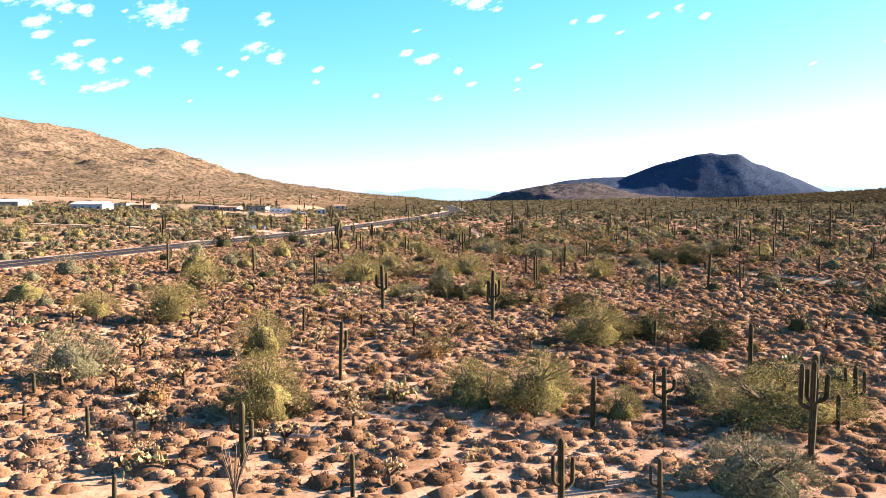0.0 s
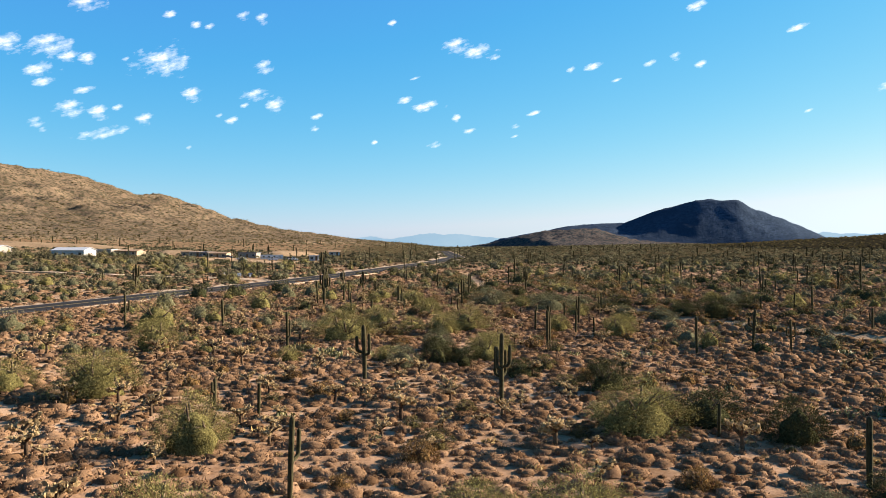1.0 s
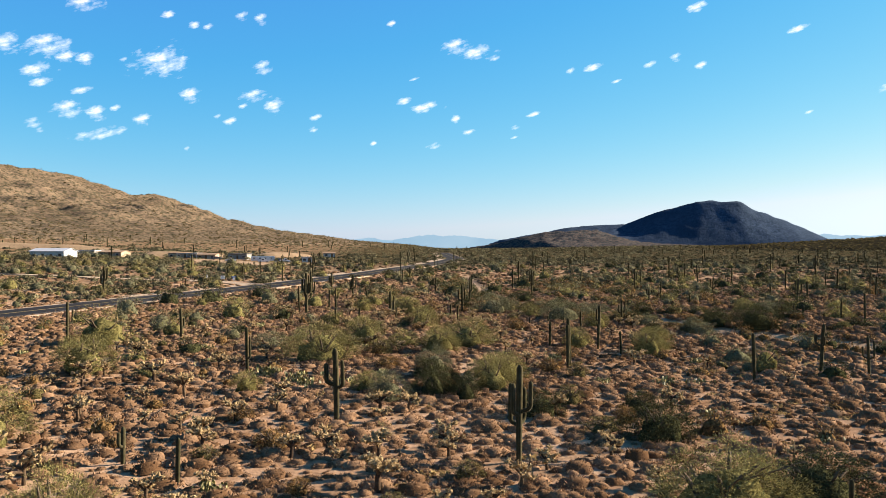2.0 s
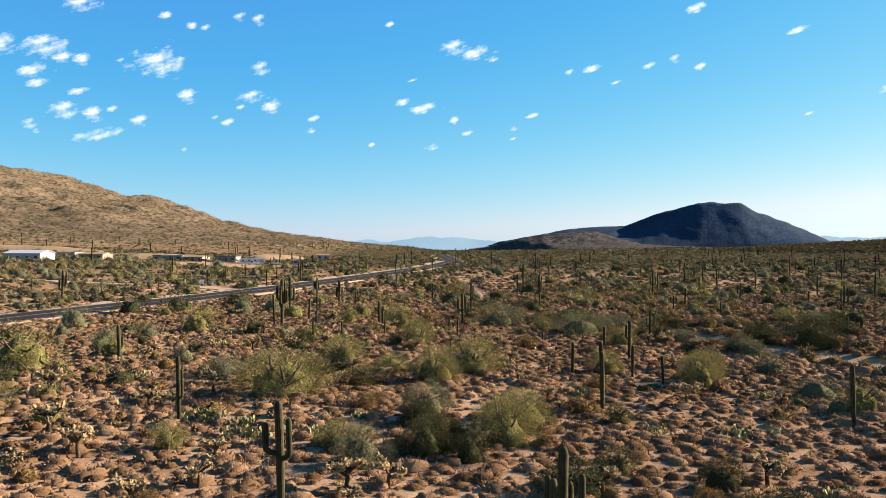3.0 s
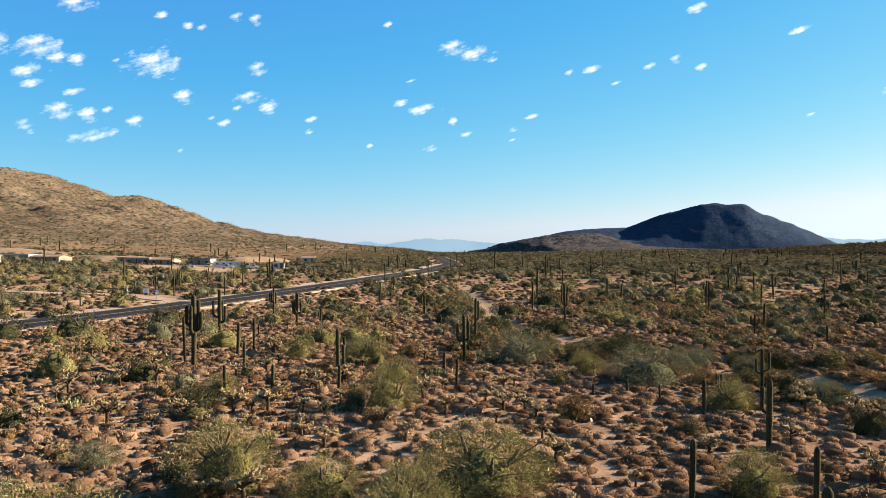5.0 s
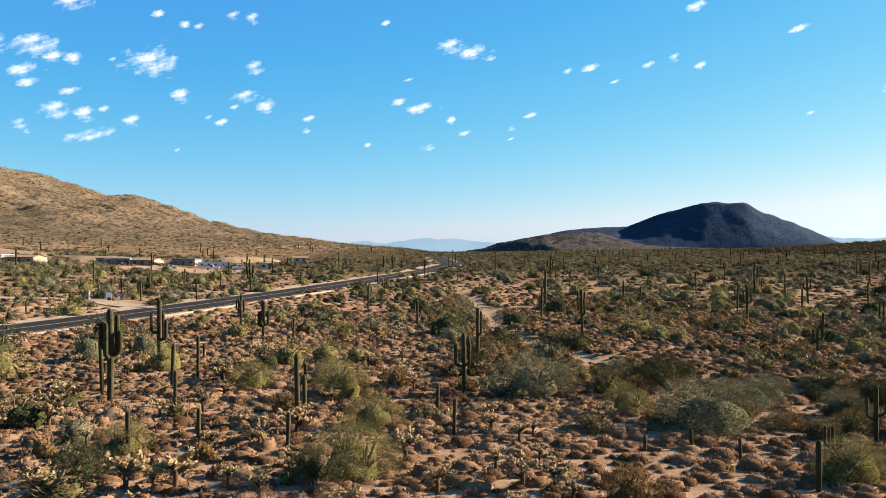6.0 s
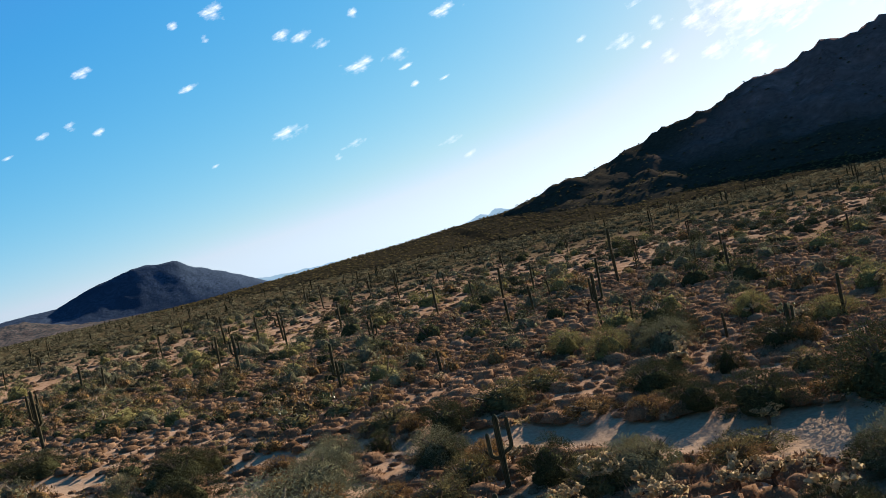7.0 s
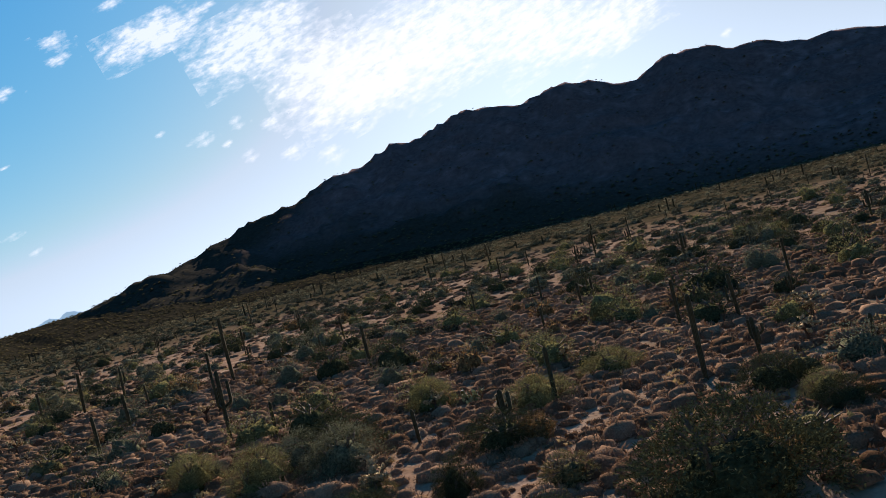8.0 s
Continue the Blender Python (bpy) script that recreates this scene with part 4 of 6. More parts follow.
saguaro(-6.7, 163.5, 2.5)
saguaro(-7.2, 163.7, 3.8, 1)
saguaro(-15.6, 165.6, 2.5)
saguaro(19.1, 136.6, 3.9, 1)
saguaro(-20.3, 166.6, 6.5, 5)
saguaro(-21.7, 168.9, 4.3)
saguaro(-6.8, 56.2, 3.9, 1)
saguaro(37.8, 189.8, 2.7, 2)
saguaro(43.2, 183.1, 2.1)
saguaro(74.4, 149.7, 3.2, 2)
saguaro(61.1, 178.5, 2.3)
saguaro(20.9, 58.5, 3.5)
saguaro(3.7, 170.0, 4.5, 3)
saguaro(-17.3, 170.4, 3.6)
saguaro(79.6, 146.6, 1.8, 2)
saguaro(76.7, 154.1, 3.3)
saguaro(42.1, 198.4, 3.5)
saguaro(-17.0, 176.0, 3.5, 1)
saguaro(62.1, 196.1, 3.3)
saguaro(16.8, 68.6, 2.1)
saguaro(-29.2, 132.6, 3.8, 1)
saguaro(-21.8, 181.7, 6.0, 4)
saguaro(61.8, 183.0, 5.0, 3)
saguaro(92.2, 147.5, 3.4)
saguaro(-12.4, 75.9, 2.3)
saguaro(5.5, 187.9, 4.9, 1)
saguaro(-16.3, 79.3, 2.0, 1)
saguaro(4.5, 79.8, 5.2, 4)
saguaro(86.5, 167.7, 2.2)
saguaro(87.5, 186.6, 3.7)
saguaro(98.6, 166.3, 2.9)
saguaro(57.4, 215.7, 3.8, 2)
saguaro(100.4, 168.3, 2.4, 2)
saguaro(-16.5, 199.3, 4.8, 5)
saguaro(-6.4, 90.1, 4.8, 3)
saguaro(72.0, 203.1, 3.4)
saguaro(84.0, 212.7, 2.5)
saguaro(-14.3, 204.8, 2.5, 1)
saguaro(18.8, 209.5, 5.3, 4)
saguaro(26.6, 106.3, 4.0, 1)
saguaro(37.2, 108.3, 3.4, 2)
saguaro(33.4, 109.1, 4.4, 3)
saguaro(-22.6, 215.9, 4.4, 4)
saguaro(86.8, 206.0, 4.2)
saguaro(41.9, 219.8, 5.3, 2)
saguaro(16.6, 231.0, 4.6)
saguaro(116.1, 178.1, 2.9)
saguaro(128.7, 162.3, 3.7, 2)
saguaro(-0.8, 221.9, 3.4, 1)
saguaro(93.0, 208.4, 7.5, 1)
saguaro(101.8, 201.8, 2.3)
saguaro(114.1, 186.4, 3.1)
saguaro(79.5, 232.7, 4.3)
saguaro(116.7, 208.0, 3.2)
saguaro(89.8, 229.3, 4.9)
saguaro(55.7, 128.2, 2.9, 1)
saguaro(68.0, 262.1, 5.0, 2)
saguaro(48.3, 241.9, 4.3, 1)
saguaro(91.5, 238.9, 3.5)
saguaro(35.5, 251.9, 3.5)
saguaro(-9.1, 244.4, 4.0)
saguaro(-43.0, 134.4, 4.3, 1)
saguaro(33.8, 256.7, 4.1)
saguaro(57.0, 149.4, 4.3)
saguaro(73.4, 251.6, 4.4, 2)
saguaro(-59.6, 276.7, 3.9, 3)
saguaro(54.9, 285.2, 4.6, 1)
saguaro(112.0, 291.6, 6.6, 3)
saguaro(33.6, 315.5, 4.1)
saguaro(-32.7, 327.3, 4.3, 1)

# ---- trees and bushes ----
shrub("mesquite", -0.2, 98.8, 3.4, 2.4)
shrub("mesquite", 2.1, 97.8, 2.6, 1.9)
shrub("palo", 4.4, 101.5, 4.4, 3.2)
shrub("ironwood", -3.6, 97.0, 3.4, 2.5)
shrub("mesquite", 13.9, 92.6, 2.8, 1.8)
shrub("palo", 29.4, 111.0, 3.6, 3.0)
shrub("mesquite", -0.8, 106.0, 2.8, 2.0)
shrub("mesquite", 40.3, 159.3, 4.4, 2.2)
shrub("mesquite", 37.4, 154.3, 3.1, 1.9)
shrub("mesquite", 38.1, 150.9, 4.3, 2.2)
shrub("brittle", 35.9, 160.0, 3.3, 1.1)
shrub("brittle", 36.2, 156.4, 2.3, 1.3)
shrub("ironwood", 50.0, 165.9, 4.2, 2.7)
shrub("palo", 60.6, 166.3, 3.2, 2.4)
shrub("creosote", 29.2, 150.5, 2.7, 2.0)
shrub("brittle", 30.8, 147.6, 3.2, 1.2)
shrub("mesquite", 27.2, 154.1, 2.9, 2.2)
shrub("creosote", 25.3, 157.2, 2.5, 1.9)
shrub("ironwood", 22.4, 164.9, 3.9, 2.4)
shrub("mesquite", 22.3, 179.6, 2.4, 2.0)
shrub("mesquite", 20.4, 182.6, 2.5, 2.0)
shrub("mesquite", 19.0, 186.0, 3.2, 1.9)
shrub("ironwood", 27.0, 172.5, 2.4, 1.5)
shrub("mesquite", 28.3, 168.9, 2.3, 1.8)
shrub("mesquite", 31.5, 166.9, 3.2, 2.4)
shrub("creosote", 44.6, 152.7, 2.5, 1.4)
shrub("creosote", 45.1, 161.3, 2.2, 1.2)
shrub("brittle", 43.0, 145.1, 2.1, 2.2)
shrub("palo", 49.6, 175.5, 3.2, 2.5)
shrub("palo", 48.0, 169.6, 3.8, 2.6)
shrub("mesquite", 44.2, 157.1, 2.1, 1.9)
shrub("mesquite", 31.5, 142.5, 2.4, 1.7)
shrub("mesquite", 41.2, 146.4, 7.0, 3.9)
shrub("creosote", 45.9, 144.3, 3.6, 1.8)
shrub("creosote", 33.3, 148.5, 3.8, 1.3)
shrub("mesquite", 50.5, 143.2, 2.4, 1.3)
shrub("ironwood", 13.2, 35.3, 6.0, 2.7)
shrub("mesquite", 54.2, 145.9, 3.7, 1.7)
shrub("palo", 20.5, 147.2, 3.7, 2.6)
shrub("palo", -2.1, 147.7, 4.7, 3.2)
shrub("palo", -11.3, 116.6, 8.2, 4.0)
shrub("mesquite", 50.0, 157.2, 4.4, 2.1)
shrub("ironwood", 57.1, 142.5, 4.1, 2.1)
shrub("palo", -14.7, 100.7, 2.8, 1.9)
shrub("mesquite", 0.3, 100.9, 3.5, 2.3)
shrub("palo", -5.3, 100.9, 3.3, 1.9)
shrub("mesquite", 1.8, 101.0, 2.8, 1.4)
shrub("brittle", 13.2, 120.5, 2.8, 1.4)
shrub("creosote", -5.6, 121.5, 4.0, 1.9)
shrub("palo", 18.0, 46.3, 9.0, 3.6)
shrub("palo", -13.9, 66.0, 4.9, 4.1)
shrub("palo", 21.5, 121.9, 4.4, 3.2)
shrub("palo", -10.2, 47.0, 5.2, 4.5)
shrub("mesquite", 21.0, 67.1, 4.1, 3.1)
shrub("palo", 9.8, 47.0, 2.6, 2.3)
shrub("palo", 0.3, 123.1, 4.3, 3.6)
shrub("palo", 13.8, 162.6, 3.4, 2.3)
shrub("palo", 5.4, 105.8, 5.1, 2.9)
shrub("palo", 5.2, 49.3, 5.9, 3.9)
shrub("palo", 22.9, 125.0, 4.3, 3.1)
shrub("palo", 12.2, 69.8, 7.3, 3.9)
shrub("palo", 1.7, 50.2, 4.8, 3.3)
shrub("mesquite", 52.8, 167.9, 5.3, 2.8)
shrub("palo", 57.5, 158.1, 4.5, 1.8)
shrub("ironwood", 15.1, 51.0, 3.3, 2.8)
shrub("mesquite", 17.1, 72.2, 6.2, 2.6)
shrub("ironwood", -0.4, 108.4, 3.7, 2.7)
shrub("palo", -3.6, 127.8, 4.4, 2.2)
shrub("palo", 3.4, 128.3, 6.7, 3.8)
shrub("palo", 15.2, 128.2, 3.6, 2.6)
shrub("palo", -8.4, 128.8, 5.3, 3.9)
shrub("creosote", 36.3, 167.4, 5.1, 2.2)
shrub("creosote", 31.2, 172.4, 3.9, 1.5)
shrub("palo", 63.2, 155.5, 4.0, 1.7)
shrub("creosote", 14.1, 170.4, 3.1, 2.3)
shrub("ironwood", 17.6, 158.9, 7.4, 3.4)
shrub("palo", -2.0, 158.9, 3.8, 2.4)
shrub("mesquite", 21.6, 56.1, 4.1, 1.8)
shrub("ironwood", -24.3, 56.6, 6.4, 4.0)
shrub("creosote", 53.9, 179.9, 4.6, 1.8)
shrub("palo", 70.0, 146.3, 3.7, 1.8)
shrub("mesquite", 52.0, 185.0, 4.2, 1.8)
shrub("mesquite", 18.1, 172.1, 4.2, 2.2)
shrub("creosote", 29.2, 181.3, 4.3, 1.7)
shrub("palo", 62.7, 168.0, 3.7, 2.5)
shrub("palo", 25.0, 54.2, 3.9, 2.1)
shrub("palo", 59.1, 178.8, 5.0, 2.6)
shrub("palo", -26.3, 81.6, 7.5, 4.3)
shrub("creosote", 39.6, 167.9, 4.1, 1.8)
shrub("palo", -5.3, 168.8, 4.7, 3.2)
shrub("mesquite", 75.4, 151.4, 4.7, 2.3)
shrub("mesquite", 12.9, 84.3, 4.7, 2.8)
shrub("ironwood", 8.7, 169.9, 6.9, 3.7)
shrub("mesquite", -25.0, 121.8, 4.0, 2.0)
shrub("creosote", 58.7, 197.7, 4.0, 2.0)
shrub("creosote", -14.6, 145.2, 4.0, 1.5)
shrub("creosote", 32.7, 180.5, 4.1, 1.5)
shrub("mesquite", 6.7, 91.6, 4.1, 1.9)
shrub("creosote", 12.4, 178.4, 4.3, 1.9)
shrub("mesquite", 30.8, 74.2, 3.1, 2.7)
shrub("palo", 83.9, 159.7, 5.0, 2.4)
shrub("palo", -21.5, 181.0, 5.1, 2.7)
shrub("palo", 82.2, 169.6, 3.9, 2.3)
shrub("palo", -11.3, 183.2, 4.6, 2.8)
shrub("mesquite", 15.6, 197.7, 6.0, 2.3)
shrub("mesquite", 93.0, 154.7, 8.1, 3.5)
shrub("palo", -8.5, 187.0, 4.8, 2.4)
shrub("palo", -34.5, 84.8, 5.7, 3.1)
shrub("creosote", 6.5, 194.5, 3.8, 1.6)
shrub("creosote", 10.1, 85.9, 3.1, 1.3)
shrub("palo", 89.5, 188.8, 4.7, 2.4)
shrub("palo", 25.0, 209.9, 8.0, 2.8)
shrub("mesquite", -35.5, 205.9, 6.8, 3.3)
shrub("mesquite", 12.2, 222.0, 6.0, 3.0)
shrub("palo", 101.9, 183.4, 5.2, 2.6)
shrub("palo", -47.8, 97.7, 7.9, 3.4)
shrub("mesquite", 3.5, 210.2, 7.2, 3.7)
shrub("palo", -37.7, 130.5, 8.4, 4.9)
shrub("palo", -31.0, 110.2, 6.1, 4.1)
shrub("mesquite", -48.5, 188.9, 5.8, 3.8)
shrub("palo", 55.5, 232.7, 5.8, 2.5)
shrub("mesquite", -41.4, 192.3, 7.0, 3.9)
shrub("palo", 90.9, 251.0, 7.8, 3.4)

# ---- chollas ----
cholla(28.0, 145.5, 1.5)
cholla(30.2, 144.1, 0.9)
cholla(6.9, 145.5, 1.4)
cholla(4.8, 157.0, 1.3)
cholla(27.0, 141.4, 1.7)
cholla(25.3, 146.5, 1.7)
cholla(18.2, 113.9, 2.0)
cholla(20.9, 138.0, 1.4)
cholla(-38.6, 160.5, 1.4)
cholla(-25.9, 153.9, 1.6)
cholla(-23.4, 157.4, 1.5)
cholla(-20.1, 146.9, 1.1)
cholla(-29.7, 107.0, 1.9)
cholla(-28.8, 108.9, 1.5)
cholla(-23.3, 90.7, 1.6)
cholla(-23.0, 104.3, 2.1)
cholla(-18.7, 98.3, 1.8)
cholla(-18.3, 88.3, 1.2)
cholla(-10.8, 92.9, 1.6)
cholla(-3.8, 100.7, 1.4)
cholla(-1.8, 93.0, 1.6)
cholla(-22.8, 165.3, 2.0)
cholla(-29.9, 119.6, 2.0)
cholla(-19.5, 99.5, 1.7)
cholla(-23.8, 66.2, 2.2)
cholla(-20.4, 53.3, 1.6)
cholla(-23.8, 53.3, 1.6)
cholla(-16.2, 53.4, 2.1)
cholla(-14.9, 43.5, 1.6)
cholla(-7.6, 41.1, 1.4)
cholla(7.8, 58.3, 1.5)
cholla(17.1, 65.3, 1.9)
cholla(6.7, 66.2, 2.2)
cholla(-2.9, 50.5, 1.5)
cholla(-2.3, 36.2, 1.4)
cholla(-3.0, 80.9, 1.9)
cholla(-33.8, 78.5, 2.1)
cholla(-20.8, 72.7, 1.7)
cholla(-19.6, 75.4, 1.7)
cholla(-27.1, 79.2, 1.6)
cholla(-15.2, 62.9, 1.2)
cholla(-10.4, 70.3, 1.4)
cholla(10.5, 74.4, 1.2)
cholla(-42.4, 84.8, 1.7)
cholla(-8.7, 41.1, 1.4)
cholla(-15.9, 44.0, 1.5)
cholla(-7.8, 81.1, 1.6)
cholla(0.8, 80.9, 1.5)
cholla(-13.5, 38.2, 1.3)
cholla(-23.4, 79.7, 1.8)
cholla(-5.9, 82.0, 1.5)
cholla(-22.7, 89.0, 1.7)
cholla(-15.5, 86.7, 1.6)
cholla(-12.9, 89.9, 1.5)
cholla(-10.0, 67.5, 1.4)
cholla(9.5, 80.1, 1.6)
cholla(2.7, 71.8, 1.1)
cholla(8.6, 65.3, 1.0)
cholla(0.6, 83.1, 1.7)
cholla(13.5, 74.2, 1.0)
cholla(5.8, 78.2, 1.2)
cholla(-10.8, 75.0, 1.1)
cholla(-28.3, 103.1, 1.8)
cholla(-3.5, 68.8, 1.3)
cholla(-3.8, 92.7, 1.8)
cholla(-12.0, 146.5, 1.9)
cholla(-27.1, 156.9, 1.7)
cholla(-19.2, 143.8, 1.8)
cholla(-8.4, 155.8, 1.7)
cholla(-6.0, 155.8, 2.0)
cholla(-22.8, 163.1, 1.9)
cholla(-30.4, 150.6, 1.4)
cholla(5.5, 145.9, 1.5)
cholla(26.9, 150.8, 1.8)
cholla(28.2, 144.2, 1.7)
cholla(26.6, 132.4, 1.5)
cholla(-9.7, 145.9, 2.1)
cholla(7.4, 143.7, 1.2)
cholla(10.1, 143.9, 1.2)
cholla(-7.8, 127.1, 1.2)
cholla(-11.6, 133.0, 1.4)
cholla(15.5, 135.5, 1.1)
cholla(-7.6, 153.7, 1.7)
cholla(-6.1, 159.2, 1.6)
cholla(4.9, 159.5, 1.6)
cholla(-21.2, 159.3, 1.8)
cholla(-15.4, 177.0, 1.5)
cholla(-17.3, 155.2, 1.0)
cholla(-17.5, 169.5, 1.2)
cholla(11.4, 158.7, 1.3)
cholla(-10.4, 154.6, 1.0)
cholla(-4.2, 183.5, 1.7)
cholla(-1.4, 186.7, 1.5)
cholla(-8.3, 210.4, 1.6)
cholla(-11.0, 216.9, 1.5)
cholla(-0.0, 172.3, 1.2)
cholla(-4.7, 178.9, 1.3)
cholla(19.9, 147.5, 1.0)
cholla(36.6, 149.9, 1.2)
cholla(32.1, 148.4, 0.9)
cholla(31.4, 144.7, 0.7)
cholla(90.1, 214.3, 1.9)
cholla(56.0, 159.5, 1.3)
cholla(68.9, 214.5, 1.5)
cholla(52.8, 203.3, 1.4)
cholla(48.4, 176.8, 1.2)
cholla(32.0, 190.2, 1.4)
cholla(36.7, 195.0, 1.3)
cholla(31.3, 153.2, 0.7)
cholla(-40.7, 106.1, 2.2)
cholla(-22.6, 64.1, 1.9)
cholla(-11.6, 47.8, 1.4)
cholla(-5.6, 48.7, 1.7)
cholla(-8.3, 47.4, 1.2)
cholla(-2.6, 74.4, 2.2)
cholla(-31.4, 109.1, 2.0)
cholla(-28.9, 117.7, 2.2)
cholla(-13.7, 85.1, 1.6)
cholla(-16.2, 116.4, 2.2)
cholla(-19.9, 113.1, 1.5)
cholla(-18.8, 112.4, 1.3)
cholla(-8.2, 101.2, 1.2)
cholla(8.3, 114.0, 1.5)
cholla(-16.2, 146.7, 1.3)
cholla(-24.9, 169.4, 1.4)
cholla(-14.7, 179.5, 1.6)
cholla(-13.9, 184.8, 1.8)

# ---- prickly pears, ocotillo and dead wood ----
prickly_pear(-11.5, 106.2, 2.0)
prickly_pear(-10.9, 102.6, 2.4)
prickly_pear(-9.3, 106.0, 1.7)
prickly_pear(-14.5, 107.5, 2.7)
prickly_pear(-7.1, 103.5, 1.9)
prickly_pear(-21.0, 114.9, 2.1)
prickly_pear(-4.6, 108.1, 1.2)
prickly_pear(13.4, 104.0, 1.7)
prickly_pear(18.6, 103.7, 2.2)
prickly_pear(21.1, 103.7, 1.6)
prickly_pear(-10.6, 74.7, 1.6)
prickly_pear(-3.7, 68.3, 1.1)
prickly_pear(18.5, 91.1, 1.7)
prickly_pear(-13.5, 38.2, 2.2)
prickly_pear(-2.9, 51.8, 3.1)
prickly_pear(11.2, 157.9, 1.3)
prickly_pear(-5.0, 147.1, 1.5)
prickly_pear(-7.8, 125.5, 1.5)
prickly_pear(-11.5, 131.2, 1.3)
prickly_pear(9.9, 143.9, 1.9)
prickly_pear(-11.4, 155.6, 0.9)
ocotillo(-8.5, 34.5, 2.4)
fallen_log(-7.1, 42.8, 2.0, -25)


# ---- houses, vehicles and signs by the road ----
WHITE_WALL = surface("white_stucco", [(0.3, (0.396, 0.384, 0.360)), (0.7, (0.468, 0.456, 0.432))], 0.7, 14, 0.85, 0.2, 0.01)
GREY_WALL = surface("grey_siding", [(0.3, (0.19, 0.17, 0.15)), (0.7, (0.25, 0.23, 0.2))], 0.7, 14, 0.8, 0.2, 0.01)
TAN_WALL = surface("tan_stucco", [(0.3, (0.273, 0.202, 0.137)), (0.7, (0.338, 0.260, 0.182))], 0.7, 14, 0.85, 0.2, 0.01)
PALE_ROOF = surface("pale_metal_roof", [(0.3, (0.330, 0.330, 0.330)), (0.7, (0.407, 0.407, 0.407))], 0.6, 10, 0.5, 0.15, 0.01)
TAN_ROOF = surface("tan_shingle_roof", [(0.3, (0.195, 0.130, 0.085)), (0.7, (0.273, 0.189, 0.124))], 0.6, 10, 0.9, 0.4, 0.02)
DARK_ROOF = surface("dark_roof", [(0.3, (0.07, 0.07, 0.075)), (0.7, (0.12, 0.12, 0.12))], 0.6, 10, 0.8, 0.3, 0.02)
DARK_PANE = surface("dark_window_pane", [(0.3, (0.015, 0.018, 0.022)), (0.7, (0.035, 0.04, 0.045))], 0.6, 10, 0.12, 0.0, 0.001)
DOOR_BROWN = surface("brown_door", [(0.3, (0.12, 0.07, 0.04)), (0.7, (0.18, 0.11, 0.06))], 2, 14, 0.6, 0.2, 0.005)
WHITE_PAINT = surface("white_car_paint", [(0.3, (0.518, 0.518, 0.518)), (0.7, (0.560, 0.560, 0.560))], 0.6, 10, 0.3, 0.0, 0.001)
SILVER_PAINT = surface("silver_car_paint", [(0.3, (0.42, 0.43, 0.45)), (0.7, (0.5, 0.51, 0.53))], 0.6, 10, 0.3, 0.0, 0.001, 0.5)
DARK_PAINT = surface("dark_car_paint", [(0.3, (0.03, 0.035, 0.045)), (0.7, (0.05, 0.055, 0.065))], 0.6, 10, 0.3, 0.0, 0.001)
RUBBER = surface("black_rubber", [(0.3, (0.02, 0.02, 0.02)), (0.7, (0.035, 0.035, 0.035))], 2, 20, 0.9, 0.2, 0.005)
STEEL = surface("grey_steel", [(0.3, (0.3, 0.3, 0.3)), (0.7, (0.42, 0.42, 0.42))], 2, 20, 0.45, 0.1, 0.002, 0.8)
SIGN_WHITE = surface("white_sign_paint", [(0.3, (0.74, 0.74, 0.72)), (0.7, (0.82, 0.82, 0.8))], 2, 20, 0.6, 0.05, 0.001)
BLUE_SIGN = surface("blue_sign_face", [(0.3, (0.03, 0.11, 0.36)), (0.7, (0.05, 0.15, 0.44))], 2, 20, 0.5, 0.05, 0.001)
BANK_SOIL = surface("bare_tan_earth", [(0.3, (0.15, 0.105, 0.062)), (0.7, (0.24, 0.165, 0.1))], 0.12, 1.2, 0.95, 0.6, 0.1)


def box(bm, x0, x1, y0, y1, z0, z1, bevel=0.0):
    """Adds a box, bevelled where asked, to a bmesh."""
    made = bmesh.ops.create_cube(bm, size=1.0, matrix=Matrix.LocRotScale(((x0 + x1) / 2, (y0 + y1) / 2, (z0 + z1) / 2), None, (x1 - x0, y1 - y0, z1 - z0)))
    if bevel:
        edges = {e for v in made["verts"] for e in v.link_edges}
        bmesh.ops.bevel(bm, geom=list(edges), offset=bevel, segments=2, affect="EDGES")
    return bm


def window(thing, x, y, z, w, h, front=True):
    """A window in a wall: frame, dark pane and sill, proud of the wall."""
    bm = bmesh.new()
    for a, b, c, d in ((-w / 2, w / 2, h / 2 - 0.08, h / 2), (-w / 2, w / 2, -h / 2, -h / 2 + 0.08), (-w / 2, -w / 2 + 0.08, -h / 2 + 0.08, h / 2 - 0.08), (w / 2 - 0.08, w / 2, -h / 2 + 0.08, h / 2 - 0.08)):
        box(bm, x + a, x + b, y - 0.06, y, z + c, z + d)
    frame_ob = part_bm("window", bm, WHITE_WALL, thing)
    part_bm("pane", box(bmesh.new(), x - w / 2 + 0.08, x + w / 2 - 0.08, y - 0.03, y - 0.004, z - h / 2 + 0.08, z + h / 2 - 0.08), DARK_PANE, frame_ob)


